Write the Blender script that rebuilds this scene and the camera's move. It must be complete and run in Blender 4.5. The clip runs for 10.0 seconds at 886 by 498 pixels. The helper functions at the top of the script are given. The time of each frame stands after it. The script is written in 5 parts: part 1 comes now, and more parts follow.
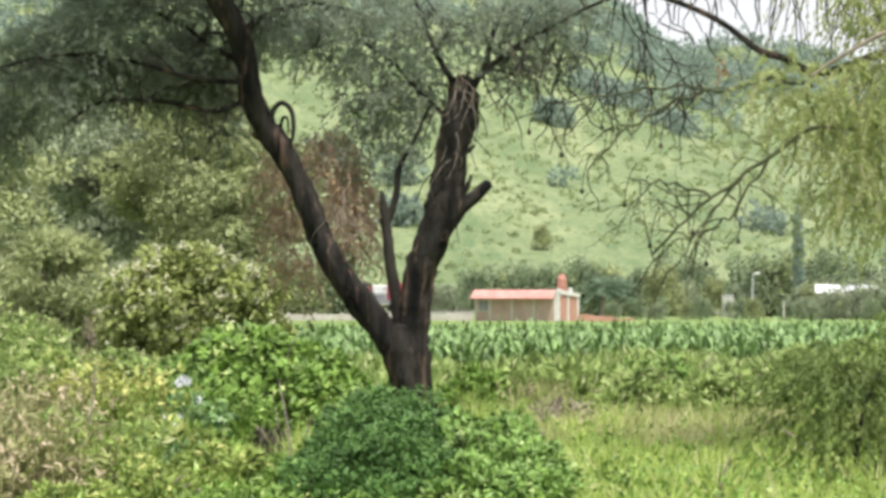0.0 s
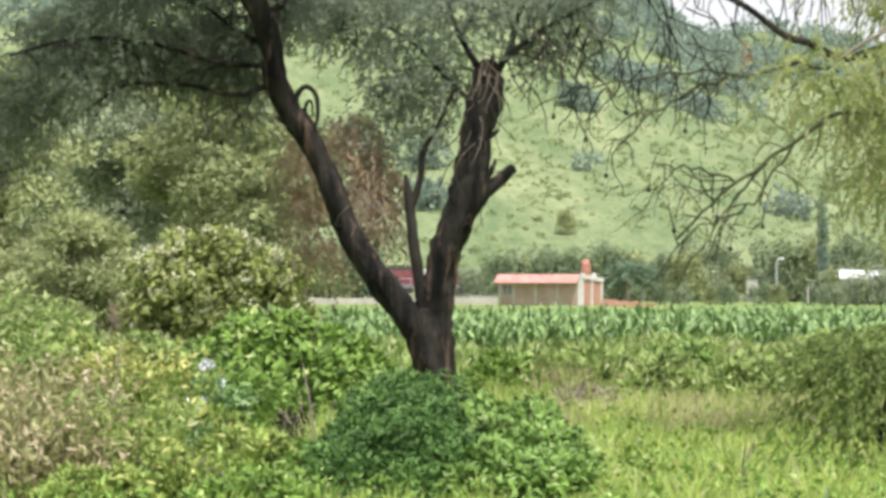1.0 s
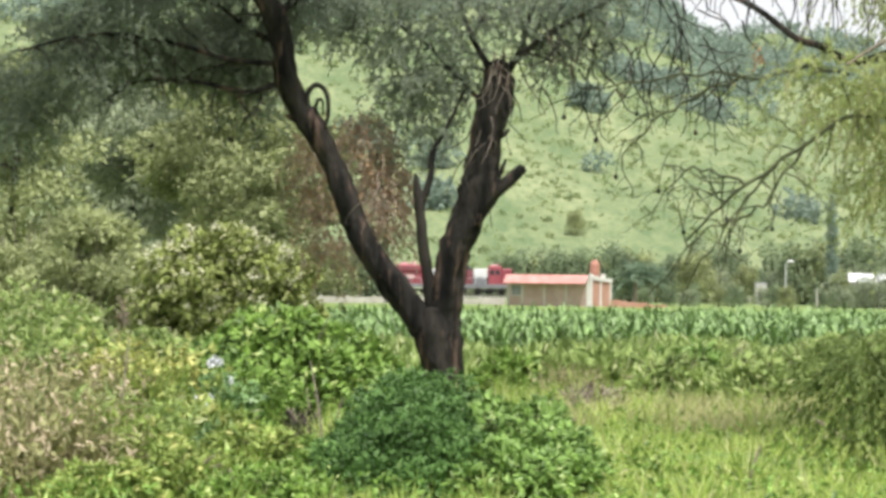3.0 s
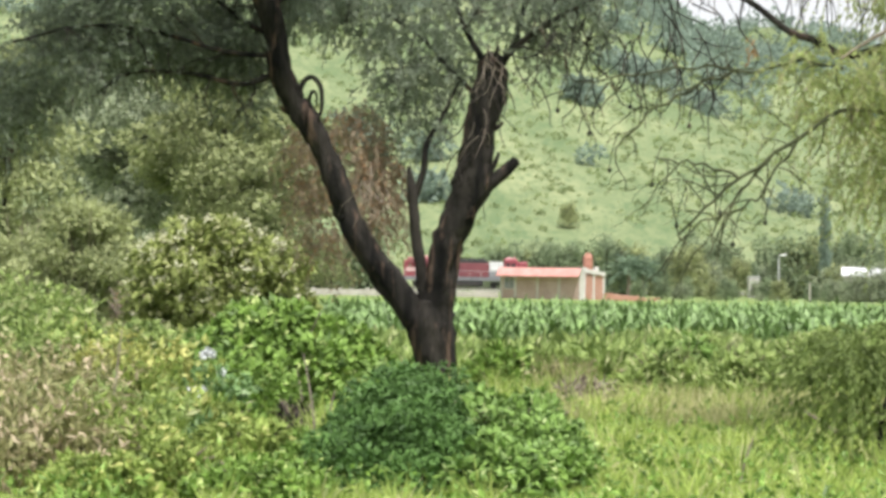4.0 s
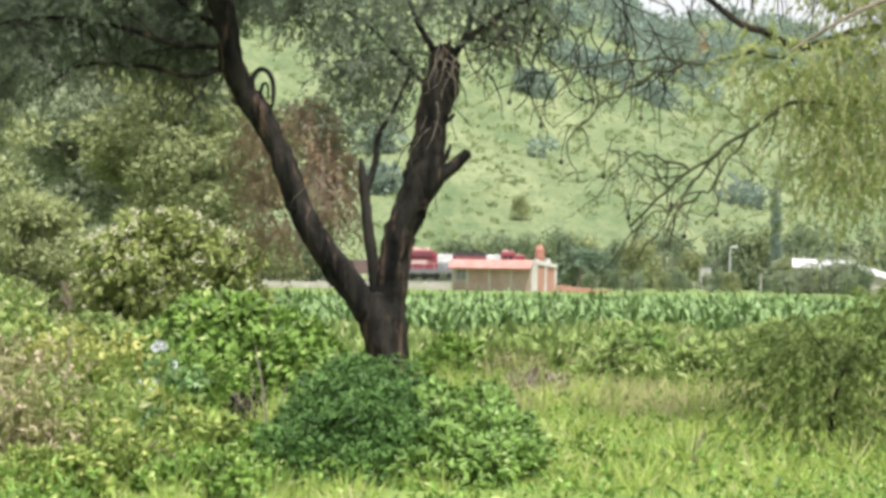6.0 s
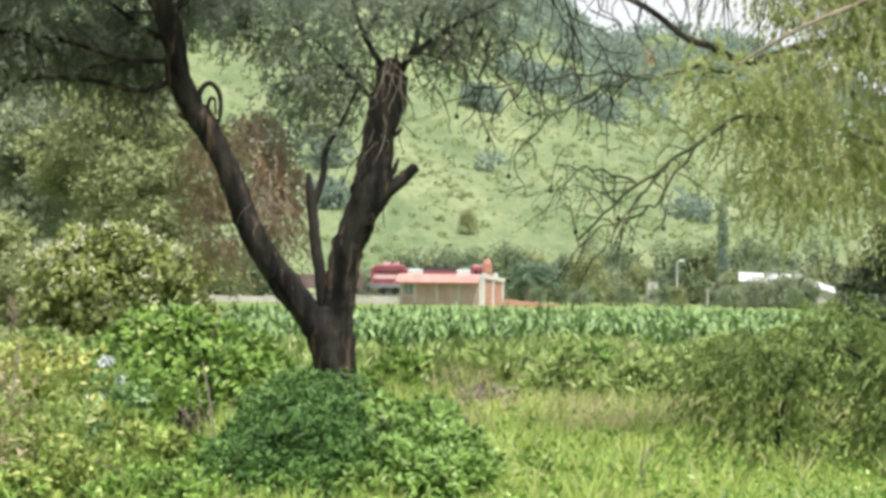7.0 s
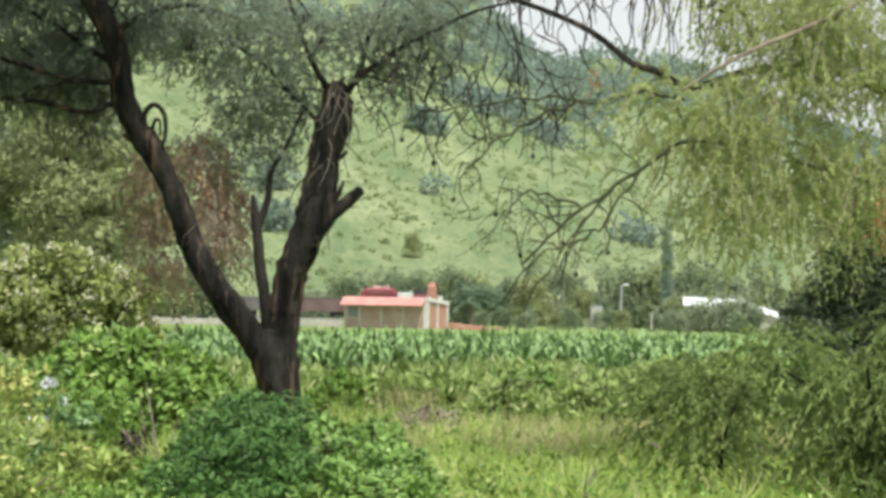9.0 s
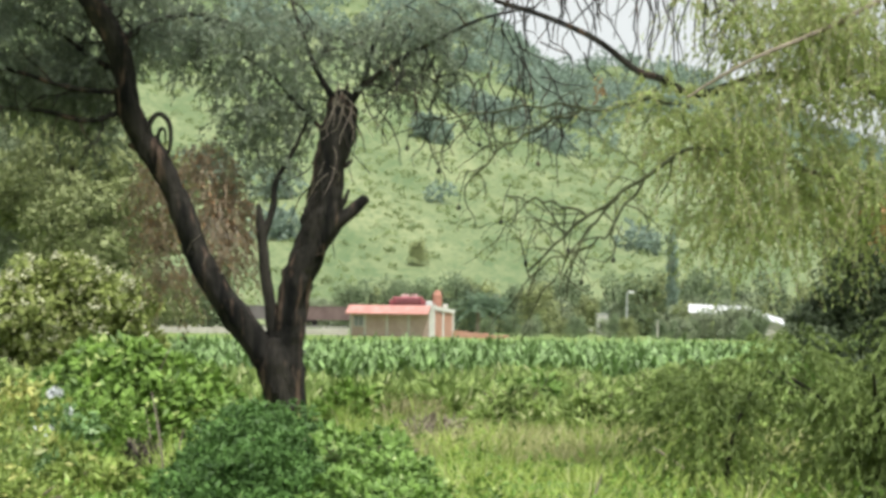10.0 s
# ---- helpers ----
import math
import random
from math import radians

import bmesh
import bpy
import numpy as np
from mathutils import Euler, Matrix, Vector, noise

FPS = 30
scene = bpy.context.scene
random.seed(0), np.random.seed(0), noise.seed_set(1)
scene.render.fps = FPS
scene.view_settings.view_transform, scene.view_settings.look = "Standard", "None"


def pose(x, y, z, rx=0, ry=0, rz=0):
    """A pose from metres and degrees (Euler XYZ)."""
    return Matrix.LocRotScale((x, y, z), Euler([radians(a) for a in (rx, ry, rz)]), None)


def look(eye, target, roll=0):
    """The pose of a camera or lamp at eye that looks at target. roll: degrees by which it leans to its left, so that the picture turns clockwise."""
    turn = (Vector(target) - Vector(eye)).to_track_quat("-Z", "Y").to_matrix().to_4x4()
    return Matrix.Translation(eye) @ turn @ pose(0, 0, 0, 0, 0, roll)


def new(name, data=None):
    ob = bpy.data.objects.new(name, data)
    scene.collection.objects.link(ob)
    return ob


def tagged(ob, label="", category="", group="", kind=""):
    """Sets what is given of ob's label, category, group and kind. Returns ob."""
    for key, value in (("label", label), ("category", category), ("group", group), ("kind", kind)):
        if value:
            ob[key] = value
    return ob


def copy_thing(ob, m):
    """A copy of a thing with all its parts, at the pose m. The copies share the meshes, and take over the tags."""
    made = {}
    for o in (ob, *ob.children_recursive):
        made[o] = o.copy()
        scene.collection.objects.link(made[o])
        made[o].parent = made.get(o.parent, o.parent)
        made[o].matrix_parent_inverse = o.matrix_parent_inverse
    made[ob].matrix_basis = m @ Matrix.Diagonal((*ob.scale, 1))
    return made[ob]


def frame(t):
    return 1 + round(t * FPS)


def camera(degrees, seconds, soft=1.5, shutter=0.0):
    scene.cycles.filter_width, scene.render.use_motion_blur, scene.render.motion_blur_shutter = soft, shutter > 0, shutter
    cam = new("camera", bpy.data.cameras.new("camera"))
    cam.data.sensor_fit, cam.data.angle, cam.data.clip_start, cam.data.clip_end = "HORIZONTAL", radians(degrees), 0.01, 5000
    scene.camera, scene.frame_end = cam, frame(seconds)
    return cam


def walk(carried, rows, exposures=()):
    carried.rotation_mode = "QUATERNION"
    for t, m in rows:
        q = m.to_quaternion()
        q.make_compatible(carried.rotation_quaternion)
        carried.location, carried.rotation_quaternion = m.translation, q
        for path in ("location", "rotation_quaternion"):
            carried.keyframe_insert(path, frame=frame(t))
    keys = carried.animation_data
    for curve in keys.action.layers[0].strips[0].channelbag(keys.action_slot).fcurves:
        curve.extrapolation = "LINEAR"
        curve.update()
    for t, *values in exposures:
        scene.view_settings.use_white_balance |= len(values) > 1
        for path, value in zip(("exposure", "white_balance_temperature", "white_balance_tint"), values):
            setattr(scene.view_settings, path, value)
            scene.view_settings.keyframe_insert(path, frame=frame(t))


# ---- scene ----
EYE = (0.0, 0.0, 1.7)
cam = camera(20, 10.0, soft=3.6)
walk(cam, [
    (0, pose(*EYE, 91.224, -0.000, 0.000)),
    (0.5, pose(*EYE, 91.189, 0.054, 0.170)),
    (1, pose(*EYE, 90.864, -0.189, 0.541)),
    (1.5, pose(*EYE, 90.836, -0.759, -0.019)),
    (2, pose(*EYE, 91.063, -0.857, 0.448)),
    (3.3, pose(*EYE, 90.816, -0.746, 0.745)),
    (3.5, pose(*EYE, 91.041, -0.915, 0.441)),
    (4, pose(*EYE, 90.684, -0.930, 0.583)),
    (4.5, pose(*EYE, 90.496, -1.104, 0.509)),
    (5, pose(*EYE, 90.497, -1.265, 0.705)),
    (5.2, pose(*EYE, 90.883, -1.211, 0.323)),
    (6.3, pose(*EYE, 90.440, -0.770, -1.015)),
    (6.5, pose(*EYE, 90.461, -0.939, -1.664)),
    (7, pose(*EYE, 90.862, -0.762, -1.707)),
    (7.5, pose(*EYE, 91.127, -0.772, -2.738)),
    (8, pose(*EYE, 91.405, -0.655, -2.831)),
    (8.5, pose(*EYE, 91.544, -0.767, -3.092)),
    (9, pose(*EYE, 91.408, -1.033, -2.973)),
    (9.5, pose(*EYE, 91.459, -0.690, -3.136)),
    (10, pose(*EYE, 91.592, -0.836, -2.845)),
], exposures=[(0.0, 0.53, 6500, 10), (5.0, 0.50, 6500, 10), (7.0, 0.50, 6500, 9), (8.6, 0.51, 6500, 8), (8.95, 0.31, 6500, 5), (10.0, 0.31, 6500, 5)])

# ---- light ----
SUN_ELEV, SUN_AZ = 66.0, 152.0        # degrees; azimuth from +y towards +x
world = bpy.data.worlds.new("sky")
scene.world = world
world.use_nodes = True
wn = world.node_tree.nodes
wl = world.node_tree.links
wn.clear()
w_out = wn.new("ShaderNodeOutputWorld")
w_bg = wn.new("ShaderNodeBackground")
w_sky = wn.new("ShaderNodeTexSky")
w_sky.sky_type = "NISHITA"
w_sky.sun_disc = False
w_sky.sun_elevation, w_sky.sun_rotation = radians(SUN_ELEV), radians(SUN_AZ)
w_hsv = wn.new("ShaderNodeHueSaturation")
w_hsv.inputs["Saturation"].default_value = 0.25
w_mix = wn.new("ShaderNodeMix")
w_mix.data_type = "RGBA"
w_cloud = wn.new("ShaderNodeTexNoise")
w_cloud.inputs["Scale"].default_value = 2.5
w_cloud.inputs["Detail"].default_value = 6
w_ramp = wn.new("ShaderNodeMapRange")
w_ramp.inputs["From Min"].default_value, w_ramp.inputs["From Max"].default_value = 0.3, 0.6
w_ramp.inputs["To Min"].default_value, w_ramp.inputs["To Max"].default_value = 0.6, 1.0
wl.new(w_sky.outputs[0], w_hsv.inputs["Color"])
wl.new(w_cloud.outputs["Fac"], w_ramp.inputs["Value"])
wl.new(w_ramp.outputs["Result"], w_mix.inputs["Factor"])
wl.new(w_hsv.outputs[0], w_mix.inputs["A"])
w_mix.inputs["B"].default_value = (10.6, 10.8, 11.1, 1)
wl.new(w_mix.outputs["Result"], w_bg.inputs["Color"])
w_bg.inputs["Strength"].default_value = 0.070
wl.new(w_bg.outputs[0], w_out.inputs[0])

sun = new("sun", bpy.data.lights.new("sun", "SUN"))
sun.data.energy, sun.data.angle, sun.data.color = 4.4, radians(5), (1.0, 0.965, 0.91)
sun_way = Vector((math.sin(radians(SUN_AZ)) * math.cos(radians(SUN_ELEV)),
                  math.cos(radians(SUN_AZ)) * math.cos(radians(SUN_ELEV)), math.sin(radians(SUN_ELEV))))
sun.matrix_world = look(sun_way * 100, (0, 0, 0))

# ---- materials ----


def material(name):
    m = bpy.data.materials.new(name)
    m.use_nodes = True
    nt = m.node_tree
    nt.nodes.clear()
    out = nt.nodes.new("ShaderNodeOutputMaterial")
    bsdf = nt.nodes.new("ShaderNodeBsdfPrincipled")
    nt.links.new(bsdf.outputs[0], out.inputs[0])
    return m, nt, out, bsdf


def noise_node(nt, scale, detail=4.0, rough=0.6, stretch=None):
    tc = nt.nodes.new("ShaderNodeNewGeometry")
    n = nt.nodes.new("ShaderNodeTexNoise")
    n.inputs["Scale"].default_value = scale
    n.inputs["Detail"].default_value = detail
    n.inputs["Roughness"].default_value = rough
    if stretch:
        mp = nt.nodes.new("ShaderNodeMapping")
        mp.inputs["Scale"].default_value = stretch
        nt.links.new(tc.outputs["Position"], mp.inputs["Vector"])
        nt.links.new(mp.outputs[0], n.inputs["Vector"])
    else:
        nt.links.new(tc.outputs["Position"], n.inputs["Vector"])
    return n.outputs["Fac"]


def span(nt, value, a, b):
    r = nt.nodes.new("ShaderNodeMapRange")
    r.inputs["From Min"].default_value, r.inputs["From Max"].default_value = a, b
    nt.links.new(value, r.inputs["Value"])
    return r.outputs["Result"]


def blend(nt, fac, a, b):
    mx = nt.nodes.new("ShaderNodeMix")
    mx.data_type = "RGBA"
    nt.links.new(fac, mx.inputs["Factor"])
    for key, v in (("A", a), ("B", b)):
        if isinstance(v, tuple):
            mx.inputs[key].default_value = (*v, 1)
        else:
            nt.links.new(v, mx.inputs[key])
    return mx.outputs["Result"]


def bump(nt, bsdf, value, strength, distance):
    b = nt.nodes.new("ShaderNodeBump")
    b.inputs["Strength"].default_value, b.inputs["Distance"].default_value = strength, distance
    nt.links.new(value, b.inputs["Height"])
    nt.links.new(b.outputs[0], bsdf.inputs["Normal"])


def leaf_material(name, dark, light, tip=None, patch=1.2, through_light=0.35, tip_share=0.12, gloss=0.18):
    """Leaves: each one has its own tone between dark and light, clumps are darkened like shaded gaps, some carry the
    tip colour.
    """
    m, nt, out, bsdf = material(name)
    geo = nt.nodes.new("ShaderNodeNewGeometry")
    tone = blend(nt, geo.outputs["Random Per Island"], dark, light)
    clump = span(nt, noise_node(nt, patch, 3), 0.35, 0.65)
    mid = tuple((a + b) / 2 for a, b in zip(dark, light))
    # noise patches paint in the dark of shaded gaps between clumps
    half = blend(nt, clump, tuple(0.5 * c for c in mid), tuple(1.25 * c for c in light))
    mx = nt.nodes.new("ShaderNodeMix")
    mx.data_type = "RGBA"
    mx.inputs["Factor"].default_value = 0.5
    nt.links.new(tone, mx.inputs["A"])
    nt.links.new(half, mx.inputs["B"])
    col = mx.outputs["Result"]
    if tip:
        w = nt.nodes.new("ShaderNodeTexWhiteNoise")
        w.noise_dimensions = "1D"
        nt.links.new(geo.outputs["Random Per Island"], w.inputs["W"])
        lt = nt.nodes.new("ShaderNodeMath")
        lt.operation = "LESS_THAN"
        lt.inputs[1].default_value = tip_share
        nt.links.new(w.outputs["Value"], lt.inputs[0])
        col = blend(nt, lt.outputs[0], col, tip)
    nt.links.new(col, bsdf.inputs["Base Color"])
    bsdf.inputs["Roughness"].default_value = 0.5
    bsdf.inputs["Specular IOR Level"].default_value = gloss
    tr = nt.nodes.new("ShaderNodeBsdfTranslucent")
    nt.links.new(col, tr.inputs["Color"])
    ms = nt.nodes.new("ShaderNodeMixShader")
    ms.inputs[0].default_value = through_light
    nt.links.new(bsdf.outputs[0], ms.inputs[1])
    nt.links.new(tr.outputs[0], ms.inputs[2])
    nt.links.new(ms.outputs[0], out.inputs[0])
    return m


def surface(name, a, b, scale, rough=0.8, fine=None, relief=0.0, metal=0.0, stretch=None):
    """A worn surface: two colours in patches of one size, a finer grain over them, and relief."""
    m, nt, out, bsdf = material(name)
    col = blend(nt, span(nt, noise_node(nt, scale, 5, 0.6, stretch), 0.35, 0.65), a, b)
    grain = noise_node(nt, fine or scale * 7, 3, 0.6, stretch)
    dk = nt.nodes.new("ShaderNodeMix")
    dk.data_type, dk.blend_type = "RGBA", "MULTIPLY"
    dk.inputs["Factor"].default_value = 0.5
    nt.links.new(col, dk.inputs["A"])
    nt.links.new(grain, dk.inputs["B"])
    gain = nt.nodes.new("ShaderNodeMix")
    gain.data_type, gain.blend_type = "RGBA", "MULTIPLY"
    gain.inputs["Factor"].default_value = 1.0
    gain.inputs["B"].default_value = (1.33, 1.33, 1.33, 1)
    nt.links.new(dk.outputs["Result"], gain.inputs["A"])
    nt.links.new(gain.outputs["Result"], bsdf.inputs["Base Color"])
    bsdf.inputs["Roughness"].default_value = rough
    bsdf.inputs["Metallic"].default_value = metal
    if relief:
        bump(nt, bsdf, grain, 0.7, relief)
    return m


def bark_material():
    m, nt, out, bsdf = material("bark")
    st = (1, 1, 0.22)
    col = blend(nt, span(nt, noise_node(nt, 4.0, 5, 0.6, st), 0.35, 0.65), (0.008, 0.008, 0.008), (0.052, 0.046, 0.040))
    col = blend(nt, span(nt, noise_node(nt, 7.0, 3, 0.5, (1, 1, 0.12)), 0.57, 0.68), col, (0.125, 0.085, 0.066))
    nt.links.new(col, bsdf.inputs["Base Color"])
    bsdf.inputs["Roughness"].default_value = 0.95
    bsdf.inputs["Specular IOR Level"].default_value = 0.15
    bump(nt, bsdf, noise_node(nt, 18, 4, 0.7, st), 0.9, 0.09)
    return m


BARK = bark_material()
BARK_PALE = surface("pale_bark", (0.16, 0.13, 0.10), (0.28, 0.23, 0.18), 4.0, 0.95, 25, 0.01)
MOSSY_BARK = surface("mossy_bark", (0.028, 0.033, 0.017), (0.09, 0.095, 0.045), 5.0, 0.95, 30, 0.01)
DEAD_TWIG = surface("dead_twig", (0.19, 0.15, 0.12), (0.30, 0.25, 0.21), 5.0, 0.9, 30)
MESQUITE = leaf_material("mesquite_leaf", (0.12, 0.16, 0.115), (0.38, 0.43, 0.33), patch=1.8, through_light=0.45)
WILLOWY = leaf_material("drooping_leaf", (0.24, 0.31, 0.10), (0.66, 0.73, 0.35), (0.57, 0.53, 0.31), patch=6.0, through_light=0.66, tip_share=0.08)
OLIVE_LEAF = leaf_material("olive_leaf", (0.10, 0.135, 0.06), (0.47, 0.51, 0.26), patch=1.0, through_light=0.3)
GREY_LEAF = leaf_material("grey_green_leaf", (0.10, 0.14, 0.09), (0.43, 0.48, 0.32), patch=1.0, through_light=0.3)
# grey-dark tones carry the shade behind the weeping tree
SHADE_LEAF = leaf_material("shade_darkened_leaf", (0.028, 0.045, 0.026), (0.14, 0.175, 0.10), patch=1.5, through_light=0.2)
CREAM_LEAF = leaf_material("cream_topped_leaf", (0.06, 0.095, 0.02), (0.43, 0.49, 0.17), (0.50, 0.51, 0.27), patch=4, tip_share=0.10, through_light=0.25)
BRIGHT_LEAF = leaf_material("bright_leaf", (0.010, 0.042, 0.010), (0.26, 0.41, 0.085), (0.44, 0.53, 0.19), patch=5.0, through_light=0.15, tip_share=0.08, gloss=0.28)
DARK_LEAF = leaf_material("dark_leaf", (0.010, 0.038, 0.010), (0.13, 0.245, 0.065), patch=3.0, through_light=0.15)
STRAW = leaf_material("straw_weed", (0.12, 0.135, 0.05), (0.40, 0.39, 0.19), (0.56, 0.47, 0.33), patch=4.5, tip_share=0.22, through_light=0.25)
YELLOW_WEED = leaf_material("yellow_weed", (0.045, 0.10, 0.022), (0.40, 0.50, 0.14), (0.57, 0.58, 0.22), patch=4.0, tip_share=0.10, through_light=0.28)
YELLOW_TOP = leaf_material("yellow_bloom", (0.16, 0.22, 0.05), (0.54, 0.57, 0.20), (0.64, 0.62, 0.24), patch=5.0, tip_share=0.22, through_light=0.25)
COOL_LEAF = leaf_material("cool_green_leaf", (0.04, 0.09, 0.034), (0.27, 0.42, 0.17), (0.40, 0.52, 0.30), patch=4.0, tip_share=0.08, through_light=0.2)
WEED = leaf_material("weed_leaf", (0.04, 0.095, 0.022), (0.43, 0.54, 0.19), (0.52, 0.55, 0.29), patch=1.8, tip_share=0.10, through_light=0.3)
BUSH_LEAF = leaf_material("bush_leaf", (0.015, 0.06, 0.014), (0.26, 0.41, 0.10), (0.40, 0.50, 0.20), patch=4.0, through_light=0.15, tip_share=0.06, gloss=0.28)
# darker olive that holds the shade of the low hanging foliage
SHADED_DROOP_LEAF = leaf_material("shaded_olive_leaf", (0.05, 0.09, 0.024), (0.28, 0.355, 0.12), patch=1.5, through_light=0.4)
GRASS = leaf_material("grass_blade", (0.08, 0.15, 0.022), (0.60, 0.72, 0.22), (0.68, 0.65, 0.38), patch=2.6, tip_share=0.12, through_light=0.42)
DRY_GRASS = leaf_material("dry_grass_blade", (0.24, 0.26, 0.10), (0.60, 0.58, 0.30), (0.66, 0.60, 0.40), patch=2.0, tip_share=0.15, through_light=0.4)
CORN = leaf_material("corn_leaf", (0.005, 0.024, 0.007), (0.30, 0.45, 0.17), patch=3.5, through_light=0.14, gloss=0.26)
RUST_LEAF = leaf_material("rusty_dead_leaf", (0.19, 0.14, 0.10), (0.48, 0.39, 0.29), (0.50, 0.29, 0.15), patch=2.0, tip_share=0.12)
DEAD_LEAF = leaf_material("orange_dead_leaf", (0.27, 0.15, 0.07), (0.46, 0.28, 0.14), patch=3.0)
# leaf green lightened towards blue in place of haze
HAZED_FAR_LEAF = leaf_material("hazed_far_leaf", (0.085, 0.135, 0.085), (0.33, 0.40, 0.235), patch=0.45, through_light=0.3)
PALM_LEAF = leaf_material("palm_leaf", (0.10, 0.15, 0.12), (0.22, 0.30, 0.20), patch=0.5)
HILL_LEAF = leaf_material("hill_bush_leaf", (0.13, 0.185, 0.08), (0.32, 0.38, 0.165), patch=0.15, through_light=0.4)
# distance haze is mixed into this pale bluish leaf colour
HAZED_WOOD_LEAF = leaf_material("hazed_wood_leaf", (0.20, 0.27, 0.23), (0.33, 0.41, 0.34), patch=0.1, through_light=0.45)
CREAM = surface("cream_flower", (0.50, 0.50, 0.34), (0.68, 0.67, 0.50), 9, 0.8)
PETAL = surface("white_petal", (0.75, 0.76, 0.80), (0.85, 0.86, 0.88), 20, 0.6)
BRICK = surface("brick_wall", (0.39, 0.28, 0.24), (0.48, 0.365, 0.32), 0.7, 0.9, 6.0, 0.01)
ORANGE_BRICK = surface("orange_brick", (0.42, 0.21, 0.155), (0.50, 0.28, 0.22), 0.8, 0.9, 6.0, 0.01)
PLASTER = surface("white_plaster", (0.58, 0.55, 0.53), (0.70, 0.67, 0.65), 0.8, 0.85)
CONCRETE = surface("concrete", (0.42, 0.39, 0.35), (0.52, 0.49, 0.45), 0.8, 0.9, 9, 0.01)
CLAY = surface("clay_tile", (0.46, 0.21, 0.185), (0.55, 0.29, 0.26), 1.2, 0.8, 8)
TANK_CLAY = surface("tank_plastic", (0.35, 0.15, 0.11), (0.46, 0.22, 0.165), 2, 0.7)
LOCO_RED = surface("red_paint", (0.24, 0.04, 0.06), (0.33, 0.075, 0.095), 0.5, 0.45, 4)
LOCO_MAROON = surface("dull_maroon_paint", (0.17, 0.045, 0.06), (0.23, 0.07, 0.08), 0.5, 0.6, 4)
LOCO_WHITE = surface("white_paint", (0.58, 0.58, 0.60), (0.72, 0.72, 0.73), 0.6, 0.5, 5)
LOCO_GREY = surface("grey_paint", (0.17, 0.175, 0.19), (0.25, 0.255, 0.27), 0.6, 0.6, 5)
LOCO_BLACK = surface("black_running_gear", (0.02, 0.02, 0.022), (0.06, 0.055, 0.05), 1.2, 0.7, 6)
PINK = surface("faded_pink_paint", (0.58, 0.36, 0.36), (0.68, 0.47, 0.46), 0.6, 0.6, 5)
WAGON_GREY = surface("grey_wagon_paint", (0.11, 0.10, 0.10), (0.18, 0.16, 0.155), 0.5, 0.8, 5)
WAGON_BROWN = surface("brown_wagon_paint", (0.13, 0.085, 0.08), (0.20, 0.14, 0.13), 0.5, 0.8, 5)
STEEL = surface("steel", (0.25, 0.23, 0.21), (0.40, 0.38, 0.36), 2, 0.4, 10, metal=0.8)
BALLAST = surface("ballast", (0.14, 0.145, 0.12), (0.21, 0.21, 0.175), 0.5, 0.95, 5, 0.05)
GALV = surface("galvanised_steel", (0.52, 0.53, 0.55), (0.64, 0.64, 0.66), 3, 0.5, 12)
m_, nt_, o_, GLASS_B = material("dark_glass")
GLASS_B.inputs["Base Color"].default_value = (0.03, 0.035, 0.04, 1)
GLASS_B.inputs["Roughness"].default_value = 0.08
GLASS = m_


def ground_material():
    m, nt, out, bsdf = material("grassland")
    near = blend(nt, span(nt, noise_node(nt, 0.5, 5), 0.35, 0.65), (0.10, 0.16, 0.035), (0.21, 0.28, 0.08))
    soil = blend(nt, span(nt, noise_node(nt, 0.22, 5), 0.58, 0.68), near, (0.24, 0.20, 0.14))
    # hillside grass, its colours greyed to include distance haze
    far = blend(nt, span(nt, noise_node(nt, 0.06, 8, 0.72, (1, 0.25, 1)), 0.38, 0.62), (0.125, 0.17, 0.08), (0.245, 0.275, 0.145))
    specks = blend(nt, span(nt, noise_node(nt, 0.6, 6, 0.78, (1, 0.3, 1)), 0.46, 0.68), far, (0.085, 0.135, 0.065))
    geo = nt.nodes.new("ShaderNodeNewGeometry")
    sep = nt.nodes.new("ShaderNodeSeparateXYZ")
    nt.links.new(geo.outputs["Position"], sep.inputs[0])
    # the haze-greyed colours take over with distance
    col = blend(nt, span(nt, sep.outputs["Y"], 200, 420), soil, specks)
    nt.links.new(col, bsdf.inputs["Base Color"])
    bsdf.inputs["Roughness"].default_value = 0.95
    bsdf.inputs["Specular IOR Level"].default_value = 0.15
    bump(nt, bsdf, noise_node(nt, 3, 5, 0.7), 0.6, 0.08)
    return m


GROUND = ground_material()

# ---- mesh tools ----
rng = np.random.default_rng(7)


def unit(v):
    return v / np.maximum(np.linalg.norm(v, axis=-1, keepdims=True), 1e-9)


